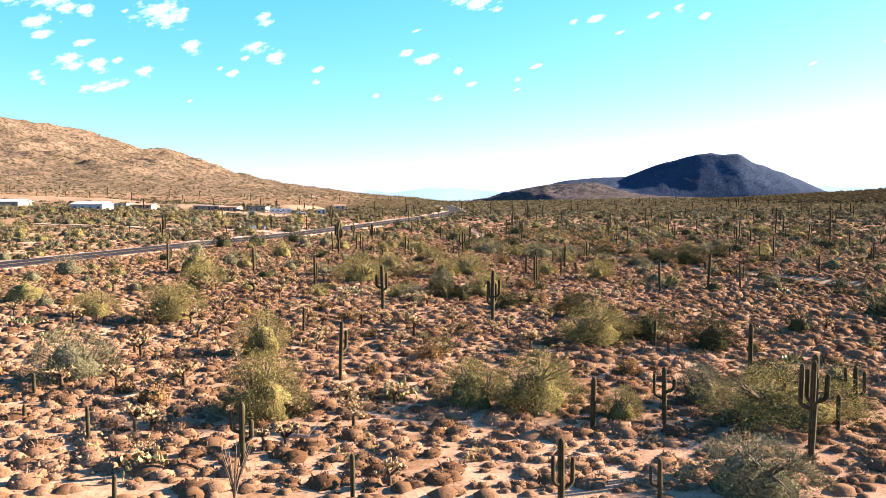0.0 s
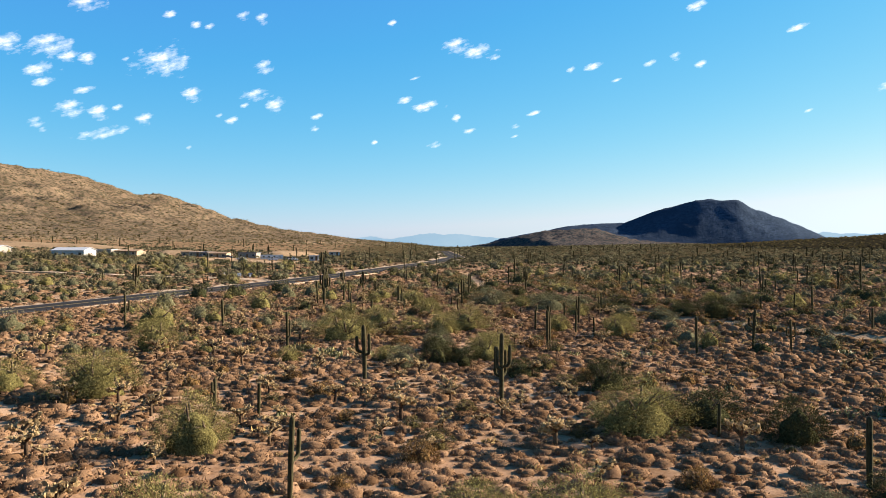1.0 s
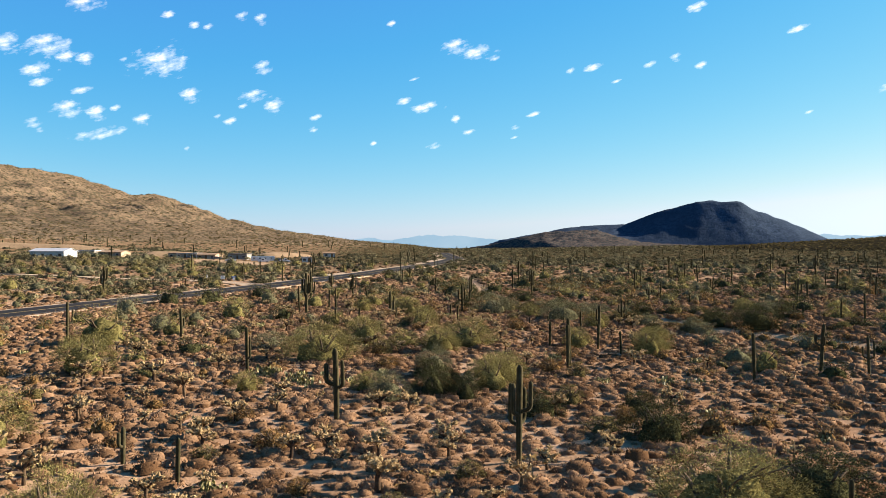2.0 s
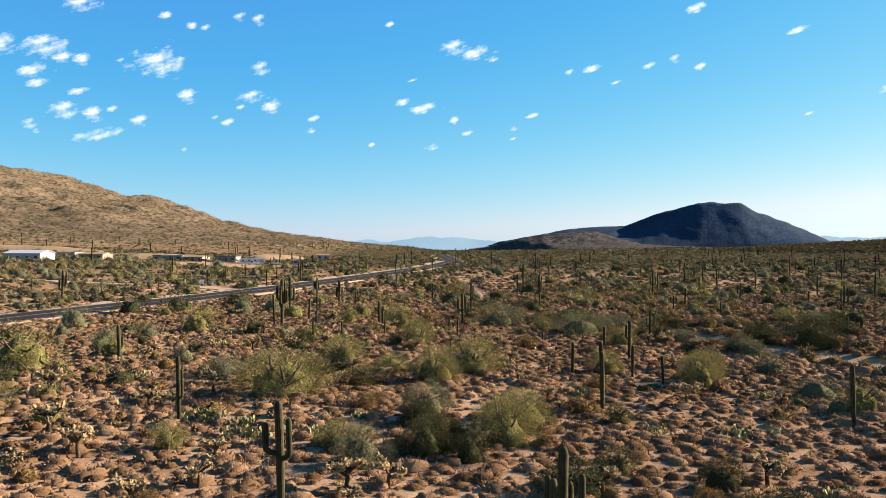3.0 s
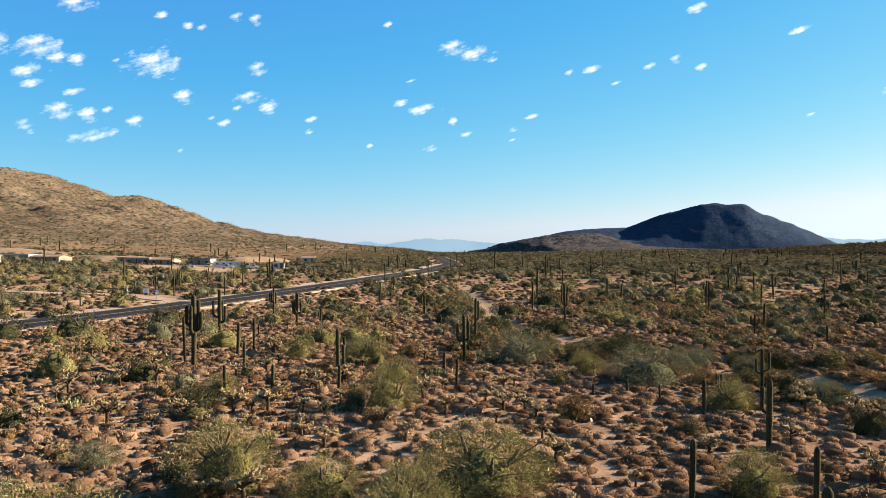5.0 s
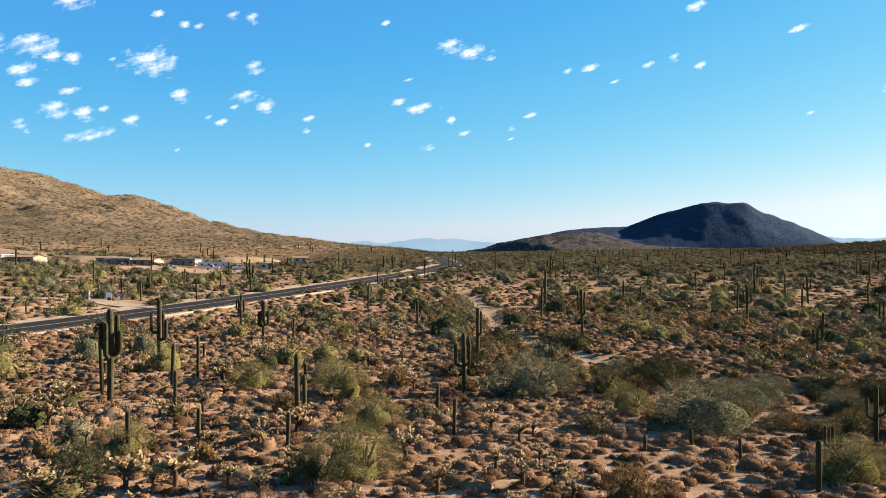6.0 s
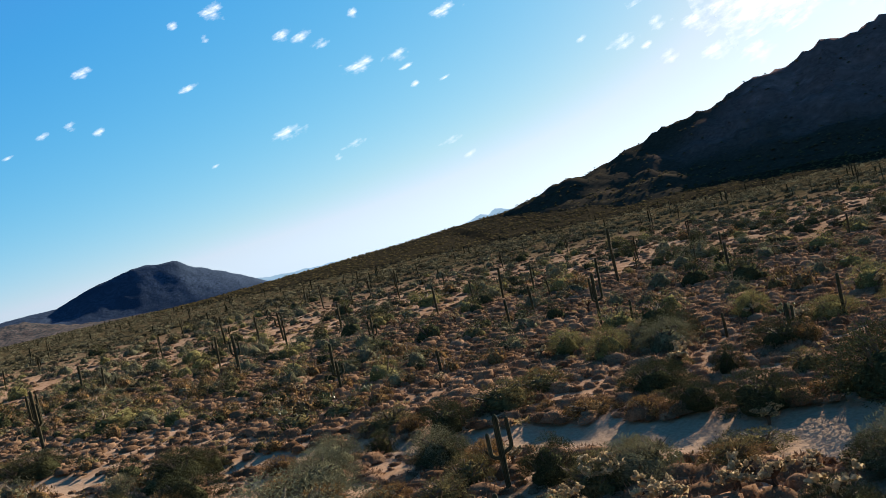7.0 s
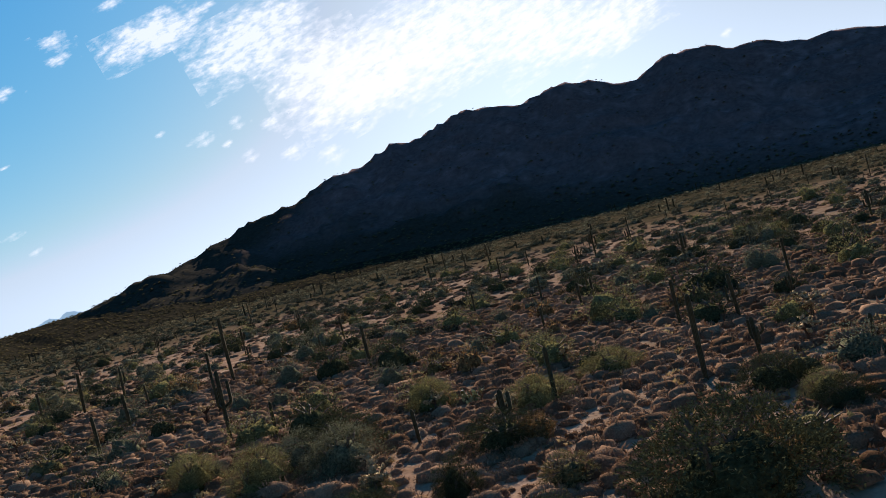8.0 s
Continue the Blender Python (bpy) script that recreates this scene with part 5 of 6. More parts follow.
def house(x, y, turn, w, d, h, roof, wall, roofing, label, openings=3, name="house"):
    """A one-storey house with walls, a gabled or flat roof, a door and windows; its front looks to -y."""
    thing = new(name)
    thing.matrix_world = pose(x, y, min(ground_at(x + dx, y + dy) for dx in (-w / 2, w / 2) for dy in (-d / 2, d / 2)), 0, 0, turn)
    bm = bmesh.new()
    t = 0.2
    box(bm, -w / 2, w / 2, -d / 2, -d / 2 + t, -0.3, h)
    box(bm, -w / 2, w / 2, d / 2 - t, d / 2, -0.3, h)
    box(bm, -w / 2, -w / 2 + t, -d / 2 + t, d / 2 - t, -0.3, h)
    box(bm, w / 2 - t, w / 2, -d / 2 + t, d / 2 - t, -0.3, h)
    if roof > 0:
        for sx in (-w / 2 + 0.01, w / 2 - 0.21):
            vs = [bm.verts.new(p) for p in ((sx, -d / 2, h), (sx, d / 2, h), (sx, 0, h + roof), (sx + t, -d / 2, h), (sx + t, d / 2, h), (sx + t, 0, h + roof))]
            for q in ((0, 1, 2), (3, 5, 4), (0, 2, 5, 3), (2, 1, 4, 5), (0, 3, 4, 1)):
                bm.faces.new([vs[i] for i in q])
    part_bm("wall", bm, wall, thing)
    bm = bmesh.new()
    o = 0.5
    if roof > 0:
        k = roof / (d / 2)
        for s in (-1, 1):
            a, b = (-w / 2 - o, s * (d / 2 + o), h - k * o + 0.02), (w / 2 + o, 0, h + roof + 0.02)
            vs = [bm.verts.new(p) for p in ((a[0], a[1], a[2]), (b[0], a[1], a[2]), (b[0], 0, b[2]), (a[0], 0, b[2]), (a[0], a[1], a[2] + 0.14), (b[0], a[1], a[2] + 0.14), (b[0], 0, b[2] + 0.14), (a[0], 0, b[2] + 0.14))]
            for q in ((0, 1, 2, 3), (7, 6, 5, 4), (0, 4, 5, 1), (1, 5, 6, 2), (2, 6, 7, 3), (3, 7, 4, 0)):
                bm.faces.new([vs[i] for i in q])
    else:
        box(bm, -w / 2 - 0.35, w / 2 + 0.35, -d / 2 - 0.35, d / 2 + 0.35, h + 0.003, h + 0.28, 0.03)
    part_bm("roof", bm, roofing, thing)
    for k in range(openings):
        wx = -w / 2 + w * (k + 0.5) / openings
        if k == openings // 2:
            door = part_bm("door", box(bmesh.new(), wx - 0.48, wx + 0.48, -d / 2 - 0.05, -d / 2 - 0.004, 0, 2.05, 0.01), DOOR_BROWN, thing)
            part_bm("door_handle", box(bmesh.new(), wx + 0.34, wx + 0.4, -d / 2 - 0.12, -d / 2 - 0.051, 0.98, 1.05), STEEL, door)
        else:
            window(thing, wx, -d / 2, h * 0.55, 1.5, 1.1)
    return tagged(thing, label, "house")


def wheel(thing, x, y, radius, width):
    tyre = bmesh.new()
    turned = Matrix.Translation((x, y, radius)) @ Matrix.Rotation(radians(90), 4, "X")
    bmesh.ops.create_cone(tyre, cap_ends=True, segments=18, radius1=radius, radius2=radius, depth=width, matrix=turned)
    w = part_bm("wheel", tyre, RUBBER, thing)
    rim = bmesh.new()
    bmesh.ops.create_cone(rim, cap_ends=True, segments=14, radius1=radius * 0.6, radius2=radius * 0.6, depth=width + 0.02, matrix=turned)
    part_bm("rim", rim, STEEL, w)


def profile_body(points, half, bm, inset=0.1):
    """A body from a side outline of (x, z) points, rounded in towards its flanks."""
    rings = []
    for y, k in ((-half, 0.94), (-half + inset, 1.0), (half - inset, 1.0), (half, 0.94)):
        cz = sum(p[1] for p in points) / len(points)
        rings.append([bm.verts.new((p[0] * (0.985 + 0.015 * k), y, cz + (p[1] - cz) * k)) for p in points])
    n = len(points)
    for a, b in zip(rings, rings[1:]):
        for i in range(n):
            bm.faces.new((a[i], a[(i + 1) % n], b[(i + 1) % n], b[i]))
    bm.faces.new(rings[0][::-1])
    bm.faces.new(rings[-1])
    return bm


def vehicle(x, y, turn, form, paint, label):
    """A parked car or pickup on its wheels."""
    thing = new("pickup_truck" if form == "pickup" else "car")
    thing.matrix_world = pose(x, y, ground_at(x, y), 0, 0, turn)
    tall = 1.25 if form == "car" else 1.45
    side = [(-2.3, 0.45), (2.3, 0.45), (2.35, 0.75), (2.2, 0.95), (1.2, 1.05), (-2.2, 1.05), (-2.35, 0.8)]
    part_bm("body", profile_body(side, 0.88, bmesh.new()), paint, thing, smooth_faces=False)
    cabin = [(-1.6, 1.06), (1.15, 1.06), (0.5, tall + 0.2), (-0.9, tall + 0.2)] if form == "car" else [(-0.5, 1.06), (1.2, 1.06), (0.7, tall + 0.35), (-0.4, tall + 0.35)]
    roof = part_bm("cabin", profile_body(cabin, 0.76, bmesh.new(), 0.12), paint, thing)
    for s in (-1, 1):
        c0, c1 = cabin[0][0] + 0.3, cabin[1][0] - 0.45
        part_bm("side_window", box(bmesh.new(), c0 + 0.1, c1, s * 0.765 - 0.012, s * 0.765 + 0.012, 1.12, cabin[2][1] - 0.1), DARK_PANE, roof)
        part_bm("headlight", box(bmesh.new(), 2.24, 2.33, s * 0.6 - 0.15, s * 0.6 + 0.15, 0.74, 0.88, 0.02), PALE_ROOF, thing)
    if form == "pickup":
        for s in (-1, 1):
            part_bm("bed_side", box(bmesh.new(), -2.25, -0.55, s * 0.82 - 0.05, s * 0.82 + 0.05, 1.052, 1.3, 0.02), paint, thing)
        part_bm("tailgate", box(bmesh.new(), -2.3, -2.2, -0.76, 0.76, 1.052, 1.3, 0.02), paint, thing)
    for wx in (-1.4, 1.4):
        for s in (-1, 1):
            wheel(thing, wx, s * 0.8, 0.34, 0.22)
    return tagged(thing, label, "car" if form == "car" else "pickup truck", "vehicles parked in the yard")


def trailer(x, y, turn, w, h, wall, label):
    """A long camping trailer with windows, a door and wheels."""
    thing = new("camping_trailer")
    thing.matrix_world = pose(x, y, ground_at(x, y), 0, 0, turn)
    part_bm("body", box(bmesh.new(), -w / 2, w / 2, -1.2, 1.2, 0.5, h, 0.15), wall, thing)
    part_bm("stripe", box(bmesh.new(), -w / 2 + 0.3, w / 2 - 0.3, -1.212, -1.203, 1.1, 1.3), GREY_WALL, thing)
    for k in range(4):
        window(thing, -w / 2 + w * (k + 0.6) / 4.3, -1.2, h * 0.66, 1.0, 0.6)
    part_bm("door", box(bmesh.new(), w * 0.28, w * 0.28 + 0.7, -1.25, -1.204, 0.6, 2.2, 0.01), WHITE_WALL, thing)
    for wx in (-0.5, 0.4):
        for s in (-1, 1):
            wheel(thing, wx, s * 1.05, 0.36, 0.22)
    return tagged(thing, label, "trailer", "vehicles parked in the yard")


def carport(x, y, turn, w, d, h):
    """An open shelter: a flat pale roof on six posts."""
    thing = new("carport")
    thing.matrix_world = pose(x, y, ground_at(x, y), 0, 0, turn)
    part_bm("roof", box(bmesh.new(), -w / 2, w / 2, -d / 2, d / 2, h, h + 0.22, 0.03), PALE_ROOF, thing)
    for px in (-w / 2 + 0.3, 0, w / 2 - 0.3):
        for py in (-d / 2 + 0.3, d / 2 - 0.3):
            part_bm("post", box(bmesh.new(), px - 0.07, px + 0.07, py - 0.07, py + 0.07, -0.3, h - 0.002), STEEL, thing)
    return tagged(thing, "open carport with a pale flat roof on posts", "carport")


def mound(x, y, turn, w, d, h, label):
    """A long low bank of bare earth."""
    n = 26
    us = np.linspace(-1, 1, n)
    gx, gy = np.meshgrid(us, us)
    ca, sa = math.cos(radians(turn)), math.sin(radians(turn))
    wx, wy = x + gx * w / 2 * ca - gy * d / 2 * sa, y + gx * w / 2 * sa + gy * d / 2 * ca
    z = height(wx, wy) + h * np.clip(1 - gx ** 4 - gy ** 2 * 0.9, -0.1, 1) ** 1.0 + 0.12 * fractal(wx, wy, 6, 40, 3) - 0.2
    i = (np.arange(n - 1)[:, None] * n + np.arange(n - 1)[None]).ravel()
    ob = new("earth_bank", mesh_of("earth_bank", np.stack([wx.ravel(), wy.ravel(), z.ravel()], 1), np.stack([i, i + 1, i + n + 1, i + n], 1), BANK_SOIL, None, True))
    return tagged(ob, label, "earth bank", kind="structure")


house(-153, 377, -6, 14, 10, 3.1, 1.1, WHITE_WALL, PALE_ROOF, "long white building with a pale metal gable roof", 4)
house(-161, 418, -4, 20, 9, 2.2, 0.0, GREY_WALL, PALE_ROOF, "low grey flat-roofed building behind desert trees", 4)
house(-192, 380, -8, 18, 10, 2.6, 1.0, GREY_WALL, PALE_ROOF, "grey house with a pale gable roof at the hill foot", 4)
house(-143, 414, -10, 11, 8, 2.1, 0.7, TAN_WALL, TAN_ROOF, "tan house with a tan shingle roof in the scrub", 3)
house(-117, 431, -5, 13, 8, 2.2, 0.0, TAN_WALL, DARK_ROOF, "tan house with a flat dark roof by the carport", 4)
house(-105, 428, -12, 9, 7, 2.0, 0.6, TAN_WALL, TAN_ROOF, "small tan house with a tan roof beside the yard", 3)
house(-94, 440, -6, 9, 7, 2.6, 0.0, GREY_WALL, DARK_ROOF, "grey box-shaped house with a flat roof", 3)
house(-59.5, 420, 8, 4.2, 3, 2.1, 0.0, WHITE_WALL, PALE_ROOF, "small white shed at the edge of the yard", 2, "shed")
house(-60, 500, 8, 6, 4, 2.3, 0.6, WHITE_WALL, TAN_ROOF, "small far white shed in the scrub", 2, "shed")
carport(-113, 420, 14, 9, 6, 2.3)
trailer(-80, 424, 14, 10.5, 2.5, SILVER_PAINT, "long silver camping trailer parked in the dirt yard")
vehicle(-112, 419, 104, "car", DARK_PAINT, "dark car parked under the carport")
vehicle(-90.5, 408, 12, "car", SILVER_PAINT, "silver car parked in the dirt yard")
vehicle(-100, 421, 8, "car", DARK_PAINT, "dark car parked by the white house")
vehicle(-77.5, 414, 190, "pickup", WHITE_PAINT, "white pickup truck beside the trailer")
vehicle(-68.5, 415.5, 12, "pickup", WHITE_PAINT, "white pickup truck at the yard's edge")
vehicle(-71.5, 418, 12, "pickup", DARK_PAINT, "dark pickup truck at the yard's edge")
mound(-128, 447, 30, 30, 16, 2.2, "bare tan earth bank behind the houses")
mound(-84, 500, 60, 42, 18, 2.3, "bare tan earth bank at the foot of the hill")
mound(-215, 470, 20, 110, 30, 2.6, "bare tan terraced earth slope above the houses")


def board_sign(x, y, turn):
    """A white board on two posts with unreadable lines."""
    thing = new("notice_board")
    thing.matrix_world = pose(x, y, ground_at(x, y), 0, 0, turn)
    for px in (-0.55, 0.55):
        part_bm("post", box(bmesh.new(), px - 0.06, px + 0.06, 0.0, 0.12, -0.3, 2.0), SIGN_WHITE, thing)
    board = part_bm("board", box(bmesh.new(), -0.75, 0.75, -0.05, -0.004, 0.95, 2.15, 0.01), SIGN_WHITE, thing)
    for k in range(3):
        part_bm("text_bar", box(bmesh.new(), -0.5, 0.5 - 0.2 * (k == 2), -0.06, -0.052, 1.75 - 0.27 * k, 1.85 - 0.27 * k), GREY_WALL, board)
    return tagged(thing, "white notice board on two posts at the side road", "sign")


def street_sign(x, y, turn):
    """A steel post with a blue name plate, drawn as a plain bar, and a round white disc."""
    thing = new("street_sign")
    thing.matrix_world = pose(x, y, ground_at(x, y), 0, 0, turn)
    part_bm("post", box(bmesh.new(), -0.04, 0.04, -0.04, 0.04, -0.3, 2.5), STEEL, thing)
    plate = part_bm("name_plate", box(bmesh.new(), -0.75, 0.75, -0.06, -0.042, 2.1, 2.45, 0.005), BLUE_SIGN, thing)
    part_bm("text_bar", box(bmesh.new(), -0.5, 0.5, -0.068, -0.061, 2.22, 2.33), SIGN_WHITE, plate)
    bm = bmesh.new()
    bmesh.ops.create_cone(bm, cap_ends=True, segments=20, radius1=0.42, radius2=0.42, depth=0.02, matrix=Matrix.Translation((0, -0.055, 1.6)) @ Matrix.Rotation(radians(90), 4, "X"))
    part_bm("disc", bm, SIGN_WHITE, thing)
    return tagged(thing, "steel street sign post with a blue plate and a white disc", "sign")


board_sign(-58.7, 268, 18).scale = (0.7, 0.7, 0.7)
street_sign(-53.5, 258.7, 18).scale = (0.7, 0.7, 0.8)
for px, py, ph, pm, words in ((-64.2, 272.6, 1.5, WHITE_WALL, "white painted wooden gate post"), (-64.5, 278.1, 2.4, BARK, "dark wooden post beside the side road"), (-70, 277.5, 1.2, BARK, "dark wooden post beside the side road")):
    post = new("post")
    post.matrix_world = pose(px, py, ground_at(px, py))
    part_bm("shaft", box(bmesh.new(), -0.14, 0.14, -0.14, 0.14, -0.3, ph, 0.02), pm, post)
    part_bm("cap", box(bmesh.new(), -0.17, 0.17, -0.17, 0.17, ph + 0.002, ph + 0.06, 0.01), pm, post)
    tagged(post, words, "post", "posts at the side road")
barrier = new("road_barrier")
barrier.matrix_world = pose(-67.3, 277, ground_at(-67.3, 277), 0, 0, 10)
for bz in (0.45, 0.85):
    part_bm("rail", box(bmesh.new(), -2.4, 2.4, -0.06, 0.06, bz, bz + 0.16, 0.02), BARK, barrier)
for bxp in (-2.1, 0, 2.1):
    part_bm("post", box(bmesh.new(), bxp - 0.08, bxp + 0.08, 0.062, 0.2, -0.3, 1.1), BARK, barrier)
tagged(barrier, "dark wooden two-rail barrier beside the side road", "barrier")


# ---- the scatter of low scrub ----
def open_ground(x, y, gap=0.5):
    """Where scrub may stand: off the road, out of the wash, off the yards."""
    dw, half = near_line(x, y, WASH)
    return (near_line(x, y, ROAD)[0] > 5.2) & (dw > half + gap) & (near_line(x, y, YARD)[0] > 15) & (near_line(x, y, SIDE_ROAD)[0] > 3.5)


def in_reach(x, y):
    """How full the scrub stands: full where the camera's view falls along the walk, thin out to its sides."""
    side = np.maximum(-0.54 * y - 6 - x, np.where(y > 0.02 * x + 118, -1, x - 0.54 * y - 8))
    return np.clip(1 - side / 16, 0.3, 1)


def strew(name, x, y, radius, count, material, label, category, squash=0.75, leaf=0.3, mean=0.5, spread=0.2, lift=0.0):
    v, f, who = tufts(x, y, radius, count, rng, squash, leaf, lift)
    own = np.clip(mean + rng.normal(0, spread, len(x)), 0, 1)
    tone = np.clip(own[who] + np.repeat(rng.normal(0, 0.12, len(f)), 3), 0, 1)
    ob = new(name, mesh_of(name, v, f, material, tone))
    return tagged(ob, label, category, kind="stuff")


def sown(density, x0, x1, y0, y1, patch=22.0, seed=1, bare=-0.35):
    """Random places in a box, in patches."""
    n = int(density * (x1 - x0) * (y1 - y0))
    x, y = rng.uniform(x0, x1, n), rng.uniform(y0, y1, n)
    k = (fractal(x, y, patch, seed, 3) > bare + rng.uniform(-0.5, 0.3, n)) & open_ground(x, y) & (rng.uniform(0, 1, n) < in_reach(x, y))
    return x[k], y[k]


def near_walk(x, y):
    """Distance from the line above which the plain is seen close."""
    return near_line(x, y, [(0, 56), (5, 162), (42, 160)])[0]


# low bursage: rounded balls of twigs, finer close by
def bursage(x, y, radius, count, long, half, sides, lats, squash=0.5, label="rust-brown rounded bursage shrubs covering the desert floor"):
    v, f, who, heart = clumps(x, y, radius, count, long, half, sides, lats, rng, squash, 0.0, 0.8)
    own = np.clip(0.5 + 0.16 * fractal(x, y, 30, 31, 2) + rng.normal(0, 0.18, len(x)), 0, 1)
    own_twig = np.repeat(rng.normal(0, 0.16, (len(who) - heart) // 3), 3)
    # hearts darker than the loose twigs: inner shade put into the tone
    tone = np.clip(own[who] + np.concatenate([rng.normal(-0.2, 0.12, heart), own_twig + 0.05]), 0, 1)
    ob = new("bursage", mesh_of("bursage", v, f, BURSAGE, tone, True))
    return tagged(ob, label, "low shrubs", kind="stuff")


def spaced(gap, x0, x1, y0, y1, keep):
    """Places about one gap apart, as desert shrubs keep off each other."""
    x, y = (a.ravel() for a in np.meshgrid(np.arange(x0, x1, gap), np.arange(y0, y1, gap)))
    x, y = x + rng.uniform(-0.8, 0.8, len(x)) * gap, y + rng.uniform(-0.8, 0.8, len(y)) * gap
    thick = 0.5 + 0.35 * fractal(x, y, 34, 4, 3)
    k = (rng.uniform(0, 1, len(x)) < np.clip(keep + 0.5 * thick - 0.2, 0.25, 1) * in_reach(x, y)) & open_ground(x, y)
    return x[k], y[k]


for x0, x1, gap, keep, grow, squash in ((-80, 28, 0.84, 1.1, 1.0, 0.52), (28, 135, 0.84, 1.3, 1.12, 0.64)):
    bx, by = spaced(gap, x0, x1, 36, 270, keep)
    bd = near_walk(bx, by)
    br = np.clip(rng.lognormal(-0.8, 0.46, len(bx)), 0.17, 1.0) * grow
    for least, most, count, long, half, sides, lats in ((0, 12, 62, 0.2, 0.038, 6, (0.05, 0.8)), (12, 30, 24, 0.24, 0.065, 6, (0.05, 0.8)), (30, 80, 3, 0.34, 0.13, 5, (0.1, 0.85))):
        k = (bd >= least) & (bd < most)
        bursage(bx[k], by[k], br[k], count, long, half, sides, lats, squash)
ax, ay = spaced(1.3, -75, 75, -25, 36, 0.8)
bursage(ax, ay, np.clip(rng.lognormal(-0.8, 0.38, len(ax)), 0.2, 0.85), 0, 0.5, 0.1, 5, (0.1, 0.85))
fx, fy = sown(0.17, -150, 300, 40, 430, 14, 6, -0.6)
fd = near_walk(fx, fy)
k = (fd >= 80) & (rng.uniform(0, 1, len(fx)) < np.clip(1.5 - fd / 180, 0.12, 1))
bursage(fx[k], fy[k], rng.uniform(0.6, 1.3, k.sum()), 0, 0.7, 0.2, 5, (0.0, 0.72))

# straw-coloured grass
sx, sy = sown(0.09, -90, 125, 36, 280, 14, 21, 0.2)
strew("dry_grass", sx, sy, rng.uniform(0.3, 0.7, len(sx)), 30, STRAW, "straw-yellow dry grass tufts between the shrubs", "grass", 0.35, 0.22)

# patches of pale grass, added where the ground has bright sunlit spots
for px, py, wide in ((-5.1, 115.6, 2.2), (-2.2, 119.1, 1.5), (29.5, 92.1, 3.0), (24.1, 111.1, 2.0), (-16.9, 120.1, 2.0), (-20.8, 69.9, 2.4), (-14.0, 73.6, 1.6), (-4.5, 152.9, 1.6), (17.6, 89.8, 2.2), (11.5, 120.3, 1.4)):
    gx, gy = px + rng.normal(0, 0.6, 26) * wide, py + rng.normal(0, 0.6, 26) * wide
    v, f, who, heart = clumps(gx, gy, rng.uniform(0.15, 0.4, 26), 30, 0.8, 0.03, 5, (0.3,), rng, 0.4)
    tagged(new("dry_grass", mesh_of("dry_grass", v, f, STRAW, np.clip(rng.normal(0.5, 0.2, len(v)), 0, 1))), "patch of straw-yellow dry grass on bare soil", "grass", kind="stuff")

# waist-high green scrub beyond the near plain
def mounds(name, x, y, radius, lobes, count, material, label, mean, spread, sides=6, lats=(0.05, 0.85), lift=0.0):
    """Soft rounded bushes, each of a few overlapping lobes with loose twigs."""
    own = np.repeat(np.clip(mean + rng.normal(0, spread, len(x)), 0, 1), lobes)
    size = np.repeat(radius, lobes)
    x = np.repeat(x, lobes) + (rng.normal(0, 0.45, len(size)) * size if lobes > 1 else 0)
    y = np.repeat(y, lobes) + (rng.normal(0, 0.45, len(size)) * size if lobes > 1 else 0)
    size = size * rng.uniform(0.5, 0.95, len(size))
    v, f, who, heart = clumps(x, y, size, count, 0.5, 0.06, sides, lats, rng, 0.85, np.repeat(lift, lobes) if np.ndim(lift) else lift, 0.62 if count > 6 else 0.8)
    tone = np.clip(own[who] + rng.normal(0, 0.1, len(who)), 0, 1)
    return tagged(new(name, mesh_of(name, v, f, material, tone, True)), label, "shrubs", kind="stuff")


def scrub(x, y, radius, count, label, lobes, mean=0.45, sides=6, lats=(0.05, 0.85)):
    k = (near_line(x - 9, y, ROAD)[0] > 10) | (y > 285)
    x, y, radius = x[k], y[k], radius[k]
    return mounds("far_scrub", x, y, radius, lobes, count, FAR_SCRUB, label, mean, 0.26, sides, lats)


gx, gy = sown(0.016, -240, 380, 60, 560, 36, 9, -0.5)
gd = near_walk(gx, gy)
k = gd > 60
scrub(gx[k], gy[k], rng.uniform(1.0, 2.5, k.sum()), 9, "olive and grey-green shrubs and small trees on the plain", 4, 0.5)
hx, hy = sown(0.017, -500, 900, 400, 1400, 60, 12, -0.8)
k = hx > -30
scrub(hx[k], hy[k], rng.uniform(1.6, 3.8, k.sum()), 2, "dark far scrub on the plain", 1, 0.3, 5, (0.4,))
k = ~k & (rng.uniform(0, 1, len(hx)) < 0.85)
scrub(hx[k], hy[k], rng.uniform(1.2, 2.6, k.sum()), 2, "olive scrub on the slope behind the houses", 1, 0.5, 5, (0.4,))
ix, iy = sown(0.024, 330, 850, -200, 430, 60, 13, -0.8)
scrub(ix, iy, rng.uniform(1.3, 3.0, len(ix)), 2, "dark far scrub on the plain", 2, 0.3, 5, (0.4,))


def hill_scrub(crest, form, count, label, mean, least=1.2, largest=3.0, most=900):
    """Bushes dotted over the slopes of a hill."""
    xs, ys = [p[0] for p in crest], [p[1] for p in crest]
    x, y = rng.uniform(min(xs) - form[0], max(xs) + form[0], count), rng.uniform(min(ys) - form[0], max(ys) + form[0], count)
    r = ridge(x, y, crest, form[0], form[1])
    k = (r > 1) & (r < most)
    x, y = x[k], y[k]
    lift = hill_top(x, y, crest, *form) - height(x, y)
    return mounds("hill_scrub", x, y, rng.uniform(least, largest, len(x)), 1, 1, HILL_SCRUB, label, mean, 0.2, 5, (0.35,), lift - 0.2)


